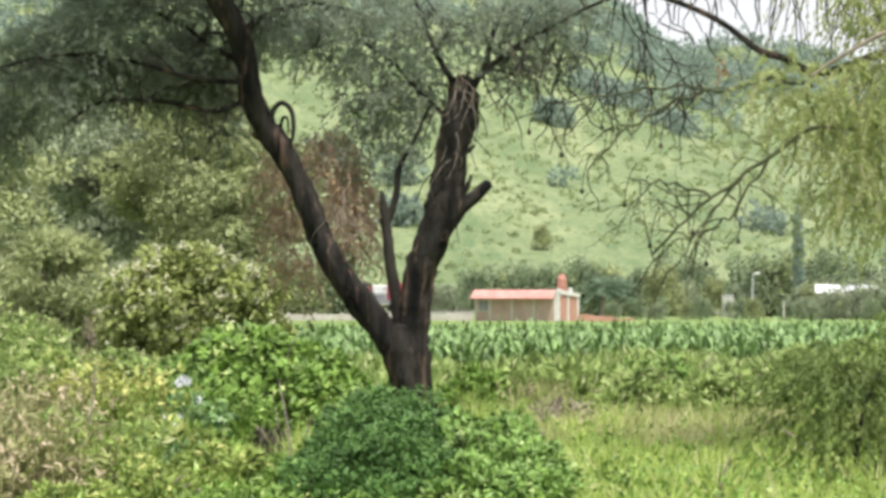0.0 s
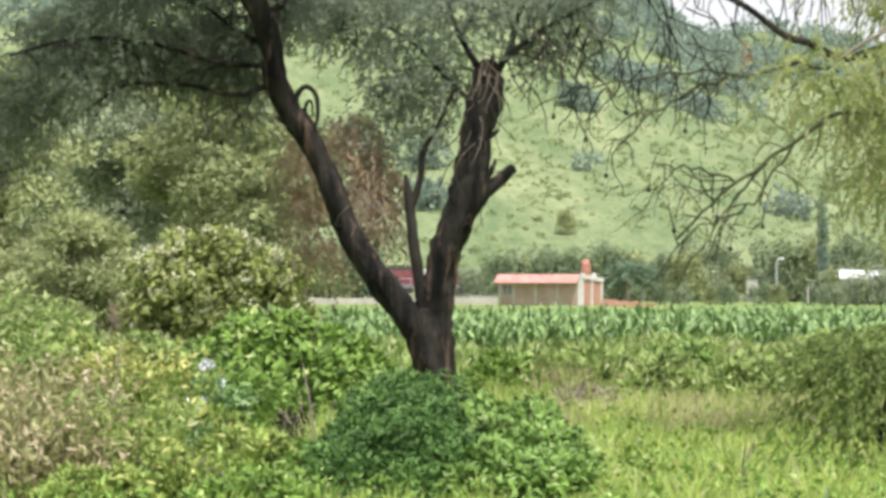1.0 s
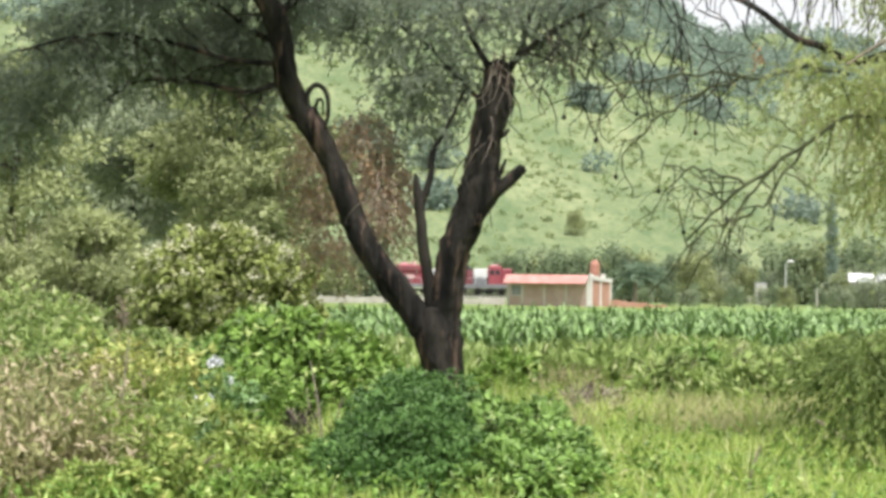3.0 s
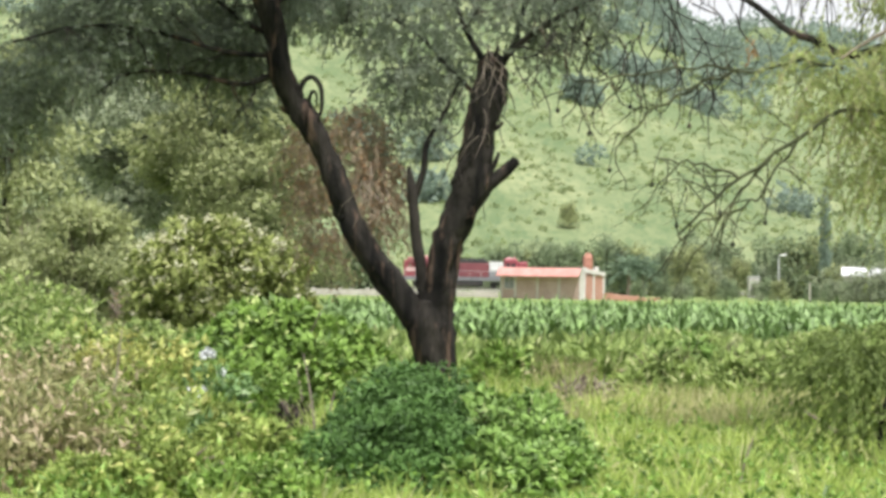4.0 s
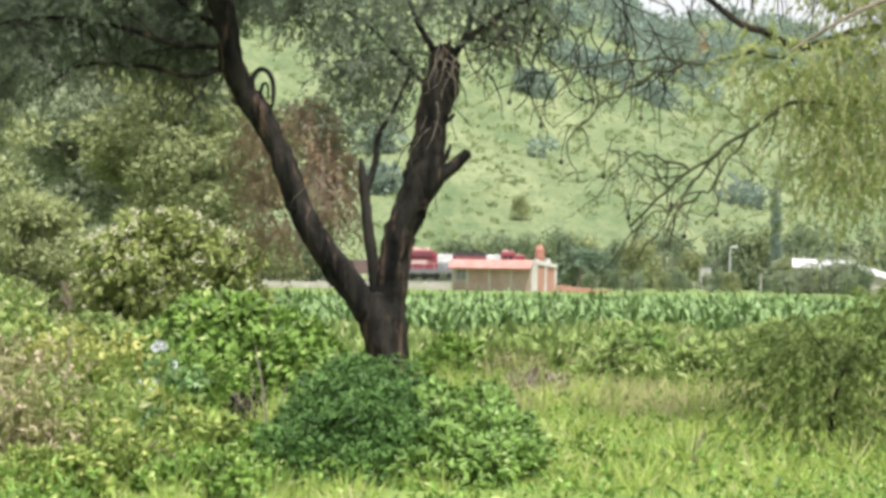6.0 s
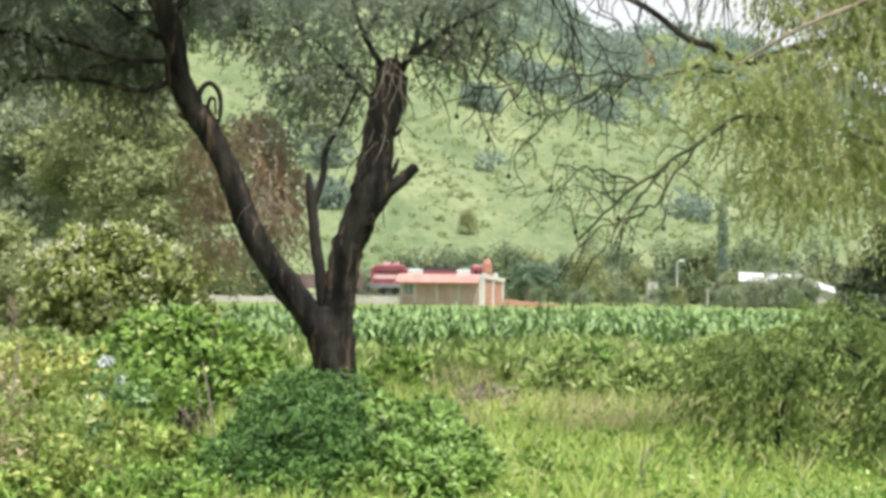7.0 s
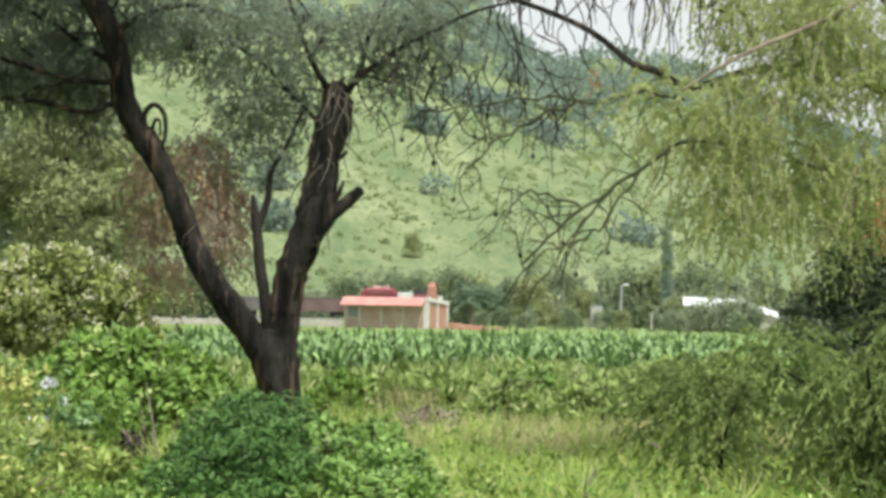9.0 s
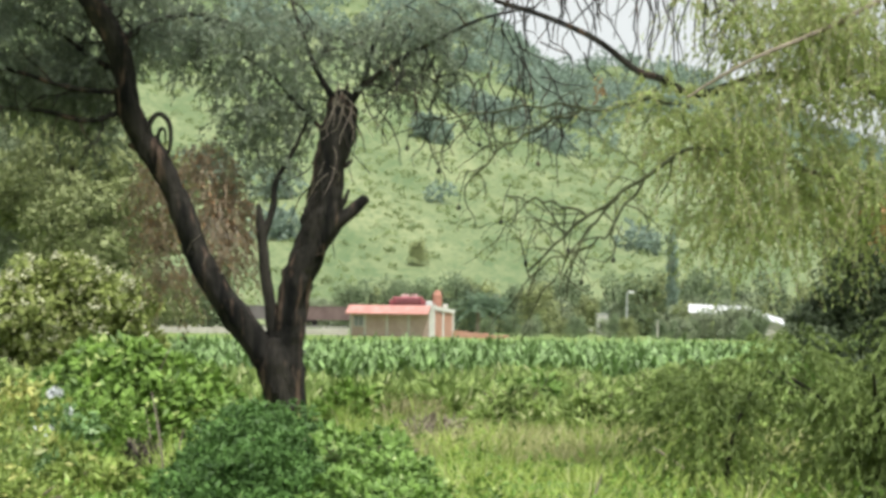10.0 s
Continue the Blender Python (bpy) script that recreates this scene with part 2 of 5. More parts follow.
class Soup:
    """Vertices and faces gathered from numpy arrays, made into one mesh at the end."""

    def __init__(self):
        self.v, self.f, self.n = [], {3: [], 4: []}, 0

    def add(self, verts, faces):
        verts = np.asarray(verts, float).reshape(-1, 3)
        faces = np.asarray(faces, int)
        self.v.append(verts)
        self.f[faces.shape[1]].append(faces + self.n)
        self.n += len(verts)

    def leaves(self, p, axis, length, width, fold=0.25, face=None):
        """Pointed leaves: base p, along axis, turned at random about it or towards face, folded a little along the midrib."""
        k = len(p)
        axis = unit(axis)
        side = unit(np.cross(axis, rng.normal(size=(k, 3)) if face is None else face))
        nrm = np.cross(axis, side)
        length = np.broadcast_to(length, (k,))[:, None]
        width = np.broadcast_to(width, (k,))[:, None]
        mid = p + axis * length * 0.45
        up = nrm * width * fold
        quad = np.stack([p, mid + side * width / 2 + up, p + axis * length, mid - side * width / 2 + up], 1)
        self.add(quad.reshape(-1, 3), np.arange(4 * k).reshape(k, 4))

    def tube(self, pts, radii, sides=8, rough=0.0):
        """A round limb through pts (smoothed), with the radii given at them."""
        pts, radii = np.asarray(pts, float), np.asarray(radii, float)
        k = len(pts)
        t = np.linspace(0, k - 1, max(2, (k - 1) * 4 + 1)) if k > 2 else np.array([0.0, 1.0])
        i = np.clip(t.astype(int), 0, k - 2)
        u = (t - i)[:, None]
        p0, p1, p2, p3 = pts[np.maximum(i - 1, 0)], pts[i], pts[i + 1], pts[np.minimum(i + 2, k - 1)]
        c = 0.5 * (2 * p1 + (p2 - p0) * u + (2 * p0 - 5 * p1 + 4 * p2 - p3) * u ** 2 + (3 * p1 - p0 - 3 * p2 + p3) * u ** 3)
        r = np.interp(t, np.arange(k), radii)
        d = unit(np.gradient(c, axis=0))
        ref = np.array([0.31, 0.9, 0.27])
        a = unit(np.cross(d, ref))
        b = np.cross(d, a)
        ang = np.linspace(0, 2 * np.pi, sides, endpoint=False)
        ridge = np.stack([np.interp(t, np.arange(k), q) for q in rng.normal(size=(sides, k))], 1)
        rr = r[:, None] * (1 + rough * (0.7 * ridge + 0.55 * rng.normal(size=(len(t), sides))))
        ring = c[:, None] + rr[..., None] * (np.cos(ang)[None, :, None] * a[:, None] + np.sin(ang)[None, :, None] * b[:, None])
        m = len(t)
        q = np.arange((m - 1) * sides).reshape(m - 1, sides)
        nx = np.roll(q, -1, 1)
        self.add(ring, np.stack([q, nx, nx + sides, q + sides], -1).reshape(-1, 4))
        self.add(np.concatenate([ring[-1], c[-1:] + d[-1:] * r[-1] * 0.5]),
                 [(j, (j + 1) % sides, sides) for j in range(sides)])
        return c

    def box(self, x0, x1, y0, y1, z0, z1, chamfer=0.0):
        """A block with chamfered edges."""
        bm = bmesh.new()
        bmesh.ops.create_cube(bm, size=1)
        bmesh.ops.scale(bm, vec=(x1 - x0, y1 - y0, z1 - z0), verts=bm.verts)
        bmesh.ops.translate(bm, vec=((x0 + x1) / 2, (y0 + y1) / 2, (z0 + z1) / 2), verts=bm.verts)
        if chamfer:
            bmesh.ops.bevel(bm, geom=bm.edges, offset=chamfer, segments=1, affect="EDGES")
        self.take(bm)

    def take(self, bm):
        bm.verts.index_update()
        vs = [v.co[:] for v in bm.verts]
        base = self.n
        self.v.append(np.array(vs))
        self.n += len(vs)
        for f in bm.faces:
            ids = [v.index + base for v in f.verts]
            if len(ids) in (3, 4):
                self.f[len(ids)].append(np.array([ids]))
            else:
                for j in range(1, len(ids) - 1):
                    self.f[3].append(np.array([[ids[0], ids[j], ids[j + 1]]]))
        bm.free()

    def drum(self, p0, p1, r0, r1=None, sides=20):
        """A closed cylinder or cone from p0 to p1."""
        r1 = r0 if r1 is None else r1
        p0, p1 = np.array(p0, float), np.array(p1, float)
        d = unit(p1 - p0)
        a = unit(np.cross(d, (0.3, 0.8, 0.52)))
        b = np.cross(d, a)
        ang = np.linspace(0, 2 * np.pi, sides, endpoint=False)[:, None]
        o = np.cos(ang) * a + np.sin(ang) * b
        v = np.concatenate([p0 + o * r0, p1 + o * r1, [p0], [p1]])
        k = np.arange(sides)
        n = (k + 1) % sides
        self.add(v, np.stack([k, n, n + sides, k + sides], 1))
        self.f[3].append(np.stack([n, k, np.full(sides, 2 * sides)], 1) + self.n - len(v))
        self.f[3].append(np.stack([k + sides, n + sides, np.full(sides, 2 * sides + 1)], 1) + self.n - len(v))

    def mesh(self, name, mat, smooth=False):
        me = bpy.data.meshes.new(name)
        v = np.concatenate(self.v)
        f3 = np.concatenate(self.f[3]) if self.f[3] else np.zeros((0, 3), int)
        f4 = np.concatenate(self.f[4]) if self.f[4] else np.zeros((0, 4), int)
        me.vertices.add(len(v))
        me.vertices.foreach_set("co", v.astype(np.float32).ravel())
        idx = np.concatenate([f3.ravel(), f4.ravel()])
        me.loops.add(len(idx))
        me.loops.foreach_set("vertex_index", idx.astype(np.int32))
        me.polygons.add(len(f3) + len(f4))
        start = np.concatenate([np.arange(len(f3)) * 3, len(f3) * 3 + np.arange(len(f4)) * 4])
        me.polygons.foreach_set("loop_start", start.astype(np.int32))
        me.polygons.foreach_set("use_smooth", np.full(len(start), smooth))
        me.update(calc_edges=True)
        me.validate()
        me.materials.append(mat)
        return me


def part(name, soup, mat, parent=None, label="", smooth=False):
    ob = new(name, soup.mesh(name, mat, smooth))
    ob.parent = parent
    return tagged(ob, label)


def thing(name, m, label, category, group="", kind=""):
    ob = new(name)
    ob.matrix_basis = m
    ob.empty_display_size = 0.3
    return tagged(ob, label, category, group, kind)


def ball_points(n, shell=0.5):
    """Points in the unit ball, crowded towards its skin."""
    d = unit(rng.normal(size=(n, 3)))
    return d * (shell + (1 - shell) * rng.random((n, 1)) ** 0.5)


def lobed(soup, lobes, n, length, width, droop=0.0, shell=0.45, spread=0.8):
    """Leaves on the skins of several lobes (x, y, z, rx, ry, rz); droop turns them down."""
    lobes = np.asarray(lobes, float)
    w = (lobes[:, 3] * lobes[:, 5]) ** 0.9
    pick = rng.choice(len(lobes), n, p=w / w.sum())
    d = ball_points(n, shell)
    stray = 1 + 0.5 * (rng.random((n, 1)) > 0.86) * rng.random((n, 1))
    p = lobes[pick, :3] + d * stray * lobes[pick, 3:]
    p[:, 2] = np.maximum(p[:, 2], 0.0)
    axis = unit(d + spread * rng.normal(size=(n, 3)) + np.array([0, 0, 0.25 - droop * 1.6]))
    s = rng.uniform(0.6, 1.3, n)
    soup.leaves(p, axis, length * s, width * s, face=d + 0.55 * rng.normal(size=(n, 3)) + np.array([0, 0, 0.3]))


def mounds(soup, lobes, n, length, width, droop=0.0):
    """Leaves laid like shingles over the upper skins of small lobes (x, y, z, r), so that each lobe reads as a clump."""
    lobes = np.asarray(lobes, float)
    w = lobes[:, 3] ** 2
    pick = rng.choice(len(lobes), n, p=w / w.sum())
    d = unit(rng.normal(size=(n, 3)) + np.array([0, 0, 0.45]))
    p = lobes[pick, :3] + d * lobes[pick, 3:] * (0.55 + 0.5 * rng.random((n, 1)) ** 0.6)
    p[:, 2] = np.maximum(p[:, 2], 0.0)
    axis = unit(unit(np.cross(d, rng.normal(size=(n, 3)))) + 0.55 * d + np.array([0, 0, 0.1 - droop]))
    s = rng.uniform(0.6, 1.3, n)
    soup.leaves(p, axis, length * s, width * s, face=d + 0.35 * rng.normal(size=(n, 3)))


def strands(soup, twigs, lobes, n, run, leaf_n, length, width, droop=1.0, out=0.4, thin=0.006, stray=0.8):
    """Sprays: thin twigs that start inside the lobes and arch outwards and down, with narrow leaves along them."""
    lobes = np.asarray(lobes, float)
    w = (lobes[:, 3] * lobes[:, 5]) ** 0.9
    pick = rng.choice(len(lobes), n, p=w / w.sum())
    d = ball_points(n, 0.2)
    p = lobes[pick, :3] + d * lobes[pick, 3:] * 0.9
    way = unit(np.concatenate([d[:, :2], d[:, 2:] * 0.4 + 0.25], 1) * out + 0.45 * rng.normal(size=(n, 3)))
    ln = run * rng.uniform(0.5, 1.3, n)[:, None]
    t = np.linspace(0, 1, 6)
    path = p[:, None] + way[:, None] * (ln[:, None] * t[None, :, None])
    path[..., 2] -= droop * ln * 0.75 * t[None] ** 1.8
    if twigs is not None:
        tv = path[:, :, None, :] + np.array([[-thin, 0, 0], [thin, 0, 0]])[None, None]
        k = np.arange(n)[:, None] * 12 + np.arange(5)[None] * 2
        k = k.ravel()
        twigs.add(tv.reshape(-1, 3), np.stack([k, k + 1, k + 3, k + 2], 1))
    u = rng.random((n, leaf_n)) ** 0.8 * 4.999
    i = u.astype(int)
    fr = (u - i)[..., None]
    rows = np.arange(n)[:, None]
    q = path[rows, i] * (1 - fr) + path[rows, i + 1] * fr
    tang = unit(path[rows, i + 1] - path[rows, i])
    axis = tang + stray * rng.normal(size=q.shape) + np.array([0, 0, -0.5 * droop])
    s = rng.uniform(0.6, 1.3, n * leaf_n)
    soup.leaves(q.reshape(-1, 3), axis.reshape(-1, 3), length * s, width * s)


def limb_twigs(soup, start, way, length, radius, level, tips, bend=0.35, drop=0.0):
    """A branch that forks on, in shorter and thinner pieces; its ends go into tips."""
    p = [np.array(start, float)]
    d = unit(np.array(way, float))
    for k in range(4):
        d = unit(d + bend * 0.5 * rng.normal(size=3) + np.array([0, 0, -drop * 0.25]))
        p.append(p[-1] + d * length / 4)
    soup.tube(p, np.linspace(radius, radius * 0.45, 5), 6 if radius > 0.03 else 4)
    if level == 0:
        tips.append(p[-1])
        return
    for k in range(3):
        at = p[2 + (k % 3)]
        limb_twigs(soup, at, d + 0.75 * rng.normal(size=3), length * rng.uniform(0.5, 0.75), radius * 0.5, level - 1, tips, bend, drop)


# ---- ground ----


def hill_height(x, y):
    """Flat land, then a long hill behind the railway whose crest falls towards +x."""
    crest = 112 + 70 * np.tanh(np.maximum(0, 100 - x) / 75) - 0.4 * np.maximum(0, x - 150) + 1.5 * np.sin(x / 21.0) + 1.2 * np.sin(x / 9.0 + 1.0)
    crest = np.clip(crest, 20, 230)
    s = np.clip((y - 445) / 655, 0, 1)
    up = crest * (0.35 * s + 0.65 * s ** 1.35)
    back = np.clip((y - 1100) / 500, 0, 1)
    return up * (1 - 0.5 * back ** 2) + 1.2 * np.sin(x / 17 + y / 29) * s * 2


def ground():
    ys = np.concatenate([np.linspace(-300, 0, 7), np.linspace(10, 110, 41), np.linspace(120, 440, 25),
                         np.linspace(450, 1200, 101), np.linspace(1250, 4500, 12)])
    xs = np.concatenate([np.linspace(-2500, -260, 12), np.linspace(-240, -42, 34), np.linspace(-40, 40, 65),
                         np.linspace(42, 400, 60), np.linspace(450, 2500, 12)])
    gx, gy = np.meshgrid(xs, ys)
    gz = hill_height(gx, gy)
    near = np.exp(-(gy / 120) ** 2)
    gz = gz + near * 0.05 * (np.sin(gx * 1.3 + gy * 0.7) + np.sin(gx * 0.6 - gy * 1.1 + 2))
    s = Soup()
    m, k = len(ys), len(xs)
    q = (np.arange(m - 1)[:, None] * k + np.arange(k - 1)[None]).ravel()
    s.add(np.stack([gx, gy, gz], -1), np.stack([q, q + 1, q + k + 1, q + k], 1))
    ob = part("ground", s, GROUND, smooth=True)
    tagged(ob, "grassy ground rising to a bright green hillside", "ground", kind="structure")


ground()


def scatter_hill():
    """Low bushes over the slope, and the darker wood along the crest and in patches."""
    s = Soup()
    n = 8800
    y = rng.uniform(460, 1080, n)
    x = rng.uniform(-0.24, 0.30, n) * y
    size = rng.uniform(0.3, 1.05, n) ** 1.3 * (1 + (y - 460) / 900)
    keep = np.array([noise.noise(Vector((a / 40, b / 90, 3))) for a, b in zip(x, y)]) > -0.25
    x, y, size = x[keep], y[keep], size[keep]
    z = hill_height(x, y)
    for a, b, c, r in zip(x, y, z, size):
        d = ball_points(14, 0.2)
        d[:, 2] = np.abs(d[:, 2])
        s.leaves(np.array([a, b, c]) + d * r * np.array([1.2, 1.2, 1.1]), d + 0.9 * rng.normal(size=(14, 3)), r * 0.75, r * 0.56)
    ob = part("hillside_bushes", s, HILL_LEAF)
    tagged(ob, "low green bushes scattered over the grassy hillside", "bushes", kind="stuff")
    s = Soup()
    spots = []
    for (cx, cy, w, k) in ((31, 694, 4, 16), (68, 742, 6, 22), (52, 762, 8, 26), (61, 774, 4, 10), (46, 780, 5, 12), (59, 949, 9, 20), (-9, 549, 3, 10), (74, 567, 3, 8), (51, 853, 6, 14), (106, 1057, 14, 26), (78, 951, 13, 24), (118, 1015, 9, 18), (34, 869, 10, 20), (-31, 613, 7, 20), (-11, 594, 4, 8), (29, 605, 2, 3), (91, 892, 6, 10), (86, 1090, 4, 26)):
        for _ in range(k):
            spots.append((cx + rng.normal() * w * 0.5, cy + rng.normal() * w * 1.0, rng.uniform(2.0, 4.0)))
    for _ in range(2100):
        yy = rng.uniform(790, 1120)
        xx = rng.uniform(-0.22, 0.27) * yy
        if noise.noise(Vector((xx / 50, yy / 70, 8))) > 0.22 - (yy - 790) / 330:
            spots.append((xx, yy, rng.uniform(2.0, 4.5)))
    for a, b, r in spots:
        c = float(hill_height(np.array(a), np.array(b)))
        d = ball_points(40, 0.4)
        s.leaves(np.array([a, b, c + r * 0.8]) + d * r * np.array([1, 1, 0.95]), d + 0.7 * rng.normal(size=(40, 3)), r * 0.55, r * 0.35)
    ob = part("hillside_wood", s, HAZED_WOOD_LEAF)
    tagged(ob, "blue-green trees in patches on the hill, colour paled for haze", "trees", kind="stuff")


scatter_hill()

# ---- railway ----
TRACK_Y, RAIL_Z = 380.0, 0.45


def railway():
    s = Soup()
    x0, x1 = -160.0, 200.0
    prof = [(-6.5, -0.1), (-2.4, RAIL_Z - 0.32), (2.4, RAIL_Z - 0.32), (6.5, -0.1)]
    xs = np.linspace(x0, x1, 90)
    v = np.array([[(x, TRACK_Y + a, z + 0.05 * rng.normal()) for a, z in prof] for x in xs])
    q = (np.arange(89)[:, None] * 4 + np.arange(3)[None]).ravel()
    s.add(v, np.stack([q, q + 4, q + 5, q + 1], 1))
    bank = part("railway_bank", s, BALLAST)
    tagged(bank, "pale grey ballast bank of the railway line", "railway", kind="structure")
    for dy in (-0.72, 0.72):
        r = Soup()
        r.box(x0, x1, TRACK_Y + dy - 0.035, TRACK_Y + dy + 0.035, RAIL_Z - 0.15, RAIL_Z, 0.01)
        part("rail", r, STEEL, bank)
    first = None
    for k in range(140):
        x = -42 + k * 0.65
        if first is None:
            r = Soup()
            r.box(-0.12, 0.12, -1.25, 1.25, -0.16, 0.0, 0.02)
            first = part("sleeper", r, CONCRETE, bank)
            first.location = (x, TRACK_Y, RAIL_Z - 0.155)
        else:
            c = first.copy()
            scene.collection.objects.link(c)
            c.location = (x, TRACK_Y, RAIL_Z - 0.155)


railway()


def wheelset(parent, x, r=0.5):
    s = Soup()
    for y in (-0.72, 0.72):
        o = 1 if y > 0 else -1
        s.drum((0, y - 0.06, 0), (0, y + 0.06, 0), r, sides=18)
        s.drum((0, y + o * 0.06, 0), (0, y + o * 0.11, 0), r * 0.35, sides=8)
        for a in range(4):
            ca, sa = math.cos(a * math.pi / 2), math.sin(a * math.pi / 2)
            s.drum((ca * r * 0.6, y + o * 0.05, sa * r * 0.6), (ca * r * 0.6, y + o * 0.075, sa * r * 0.6), r * 0.16, sides=6)
    s.drum((0, -0.72, 0), (0, 0.72, 0), 0.08, sides=8)
    ob = part("wheelset", s, LOCO_BLACK, parent)
    ob.location = (x, 0, r)
    return ob


def bogie(parent, x, half):
    s = Soup()
    for y in (-1.0, 1.0):
        s.box(x - half, x + half, y - 0.12, y + 0.12, 0.45, 0.85, 0.05)
        for k in (-1, 0, 1):
            s.box(x + k * half * 0.75 - 0.2, x + k * half * 0.75 + 0.2, y - 0.16, y + 0.16, 0.3, 0.62, 0.04)
    s.box(x - 0.35, x + 0.35, -1.0, 1.0, 0.5, 0.95, 0.04)
    return part("bogie", s, LOCO_BLACK, parent)


def locomotive():
    """Diesel engine, front at x = 0, tail at x = -20."""
    e = thing("locomotive", Matrix(), "red and white diesel locomotive rolling on the track", "locomotive", "train")
    wheels = []
    for c in (-4.0, -15.8):
        bogie(e, c, 2.3)
        wheels += [wheelset(e, c + d) for d in (-1.8, 0, 1.8)]
    s = Soup()
    s.box(-19.6, -0.4, -1.5, 1.5, 1.05, 1.45, 0.04)
    part("underframe", s, LOCO_GREY, e, "pale grey sill")
    s = Soup()
    s.box(-19.5, -0.5, -1.53, -1.505, 1.38, 1.62, 0.0)
    part("sill_stripe", s, LOCO_GREY, e, "dusty grey stripe along the sill")
    s = Soup()
    s.box(-12.4, -7.4, -1.4, 1.4, 0.25, 1.05, 0.15)
    part("fuel_tank", s, LOCO_BLACK, e, "black fuel tank")
    for x0, x1 in ((-0.45, 0.0), (-20.0, -19.55)):
        s = Soup()
        s.box(x0, x1, -1.45, 1.45, 0.35, 1.3, 0.06)
        s.drum(((x0 + x1) / 2 - 0.3, 0, 0.9), ((x0 + x1) / 2 + 0.3, 0, 0.9), 0.14, sides=8)
        part("pilot", s, LOCO_BLACK, e, "black pilot plate with coupler")
    s = Soup()
    s.box(-2.25, -0.7, -1.3, 1.3, 1.45, 4.0, 0.18)
    part("nose", s, LOCO_RED, e)
    s = Soup()
    s.box(-4.3, -2.2, -1.5, 1.5, 1.45, 4.45, 0.18)
    cab = part("cab", s, LOCO_RED, e)
    for x0, x1 in ((-3.15, -2.55), (-3.95, -3.35)):
        for y in (-1.505, 1.505):
            s = Soup()
            s.box(x0, x1, y - 0.02, y + 0.02, 3.05, 3.75, 0.01)
            part("window", s, GLASS, cab)
    s = Soup()
    s.box(-2.215, -2.18, -1.1, 1.1, 3.35, 3.9, 0.01)
    part("windscreen", s, GLASS, cab)
    s = Soup()
    s.box(-4.0, -3.1, -0.6, 0.6, 4.35, 4.62, 0.08)
    s.drum((-2.75, -0.5, 4.3), (-2.75, -0.5, 4.85), 0.1, sides=8)
    s.drum((-3.55, -0.9, 4.3), (-3.55, -0.9, 4.75), 0.12, sides=8)
    part("roof_gear", s, PINK, cab, "pale roof unit and horns")
    s = Soup()
    s.box(-6.5, -4.3, -1.1, 1.1, 1.45, 2.6, 0.05)
    part("lower_cabinet", s, LOCO_GREY, e, "dusty grey lower hood")
    s = Soup()
    s.box(-6.5, -4.3, -1.12, 1.12, 2.604, 3.9, 0.1)
    part("electrical_cabinet", s, LOCO_WHITE, e, "white painted hood section")
    s = Soup()
    s.box(-11.6, -6.5, -0.98, 0.98, 1.45, 3.75, 0.12)
    hood = part("engine_hood", s, LOCO_MAROON, e, "dull maroon engine hood")
    for k in range(7):
        s = Soup()
        x = -11.35 + k * 0.69
        s.box(x, x + 0.58, -1.01, -0.985, 1.7, 3.3, 0.005)
        part("hood_door", s, LOCO_MAROON, hood)
    s = Soup()
    s.box(-11.4, -6.7, -0.95, 0.95, 3.7, 4.2, 0.08)
    for x in (-10.6, -9.2, -7.8):
        s.drum((x, 0, 4.18), (x, 0, 4.48), 0.66, sides=14)
    part("roof_fans", s, LOCO_BLACK, hood, "black roof fans and exhaust")
    s = Soup()
    s.box(-13.9, -11.6, -1.1, 1.1, 1.45, 2.6, 0.05)
    part("lower_cabinet", s, LOCO_GREY, e, "dusty grey lower hood")
    s = Soup()
    s.box(-13.9, -11.6, -1.12, 1.12, 2.604, 3.9, 0.1)
    part("dynamic_brake_box", s, LOCO_WHITE, e, "white painted hood section")
    s = Soup()
    s.box(-19.4, -13.9, -1.25, 1.25, 1.45, 4.05, 0.14)
    s.box(-18.9, -14.3, -1.5, 1.5, 3.35, 4.5, 0.2)
    rear = part("radiator_section", s, LOCO_RED, e, "red flared radiator end")
    s = Soup()
    s.box(-18.5, -14.7, -1.53, -1.49, 3.55, 4.25, 0.01)
    part("radiator_grille", s, LOCO_MAROON, rear)
    s = Soup()
    s.box(-19.0, -15.4, -1.285, -1.25, 2.35, 3.0, 0.01)
    part("faded_stripe", s, PINK, rear, "faded pink stripe")
    s = Soup()
    s.drum((-15.4, -0.5, 4.4), (-15.4, -0.5, 5.0), 0.28, 0.2, sides=10)
    s.box(-17.6, -16.4, -0.8, 0.6, 4.45, 4.85, 0.08)
    s.drum((-16.0, -0.3, 4.4), (-16.0, -0.3, 4.9), 0.16, sides=8)
    part("rear_roof_gear", s, PINK, rear, "pale roof boxes")
    for y in (-1.42, 1.42):
        s = Soup()
        for x in np.arange(-19.2, -4.5, 1.63):
            s.drum((x, y, 1.4), (x, y, 2.5), 0.025, sides=5)
        s.drum((-19.2, y, 2.5), (-4.5, y, 2.5), 0.025, sides=5)
        part("handrail", s, GALV, e, "pale steel handrail")
    return e, wheels


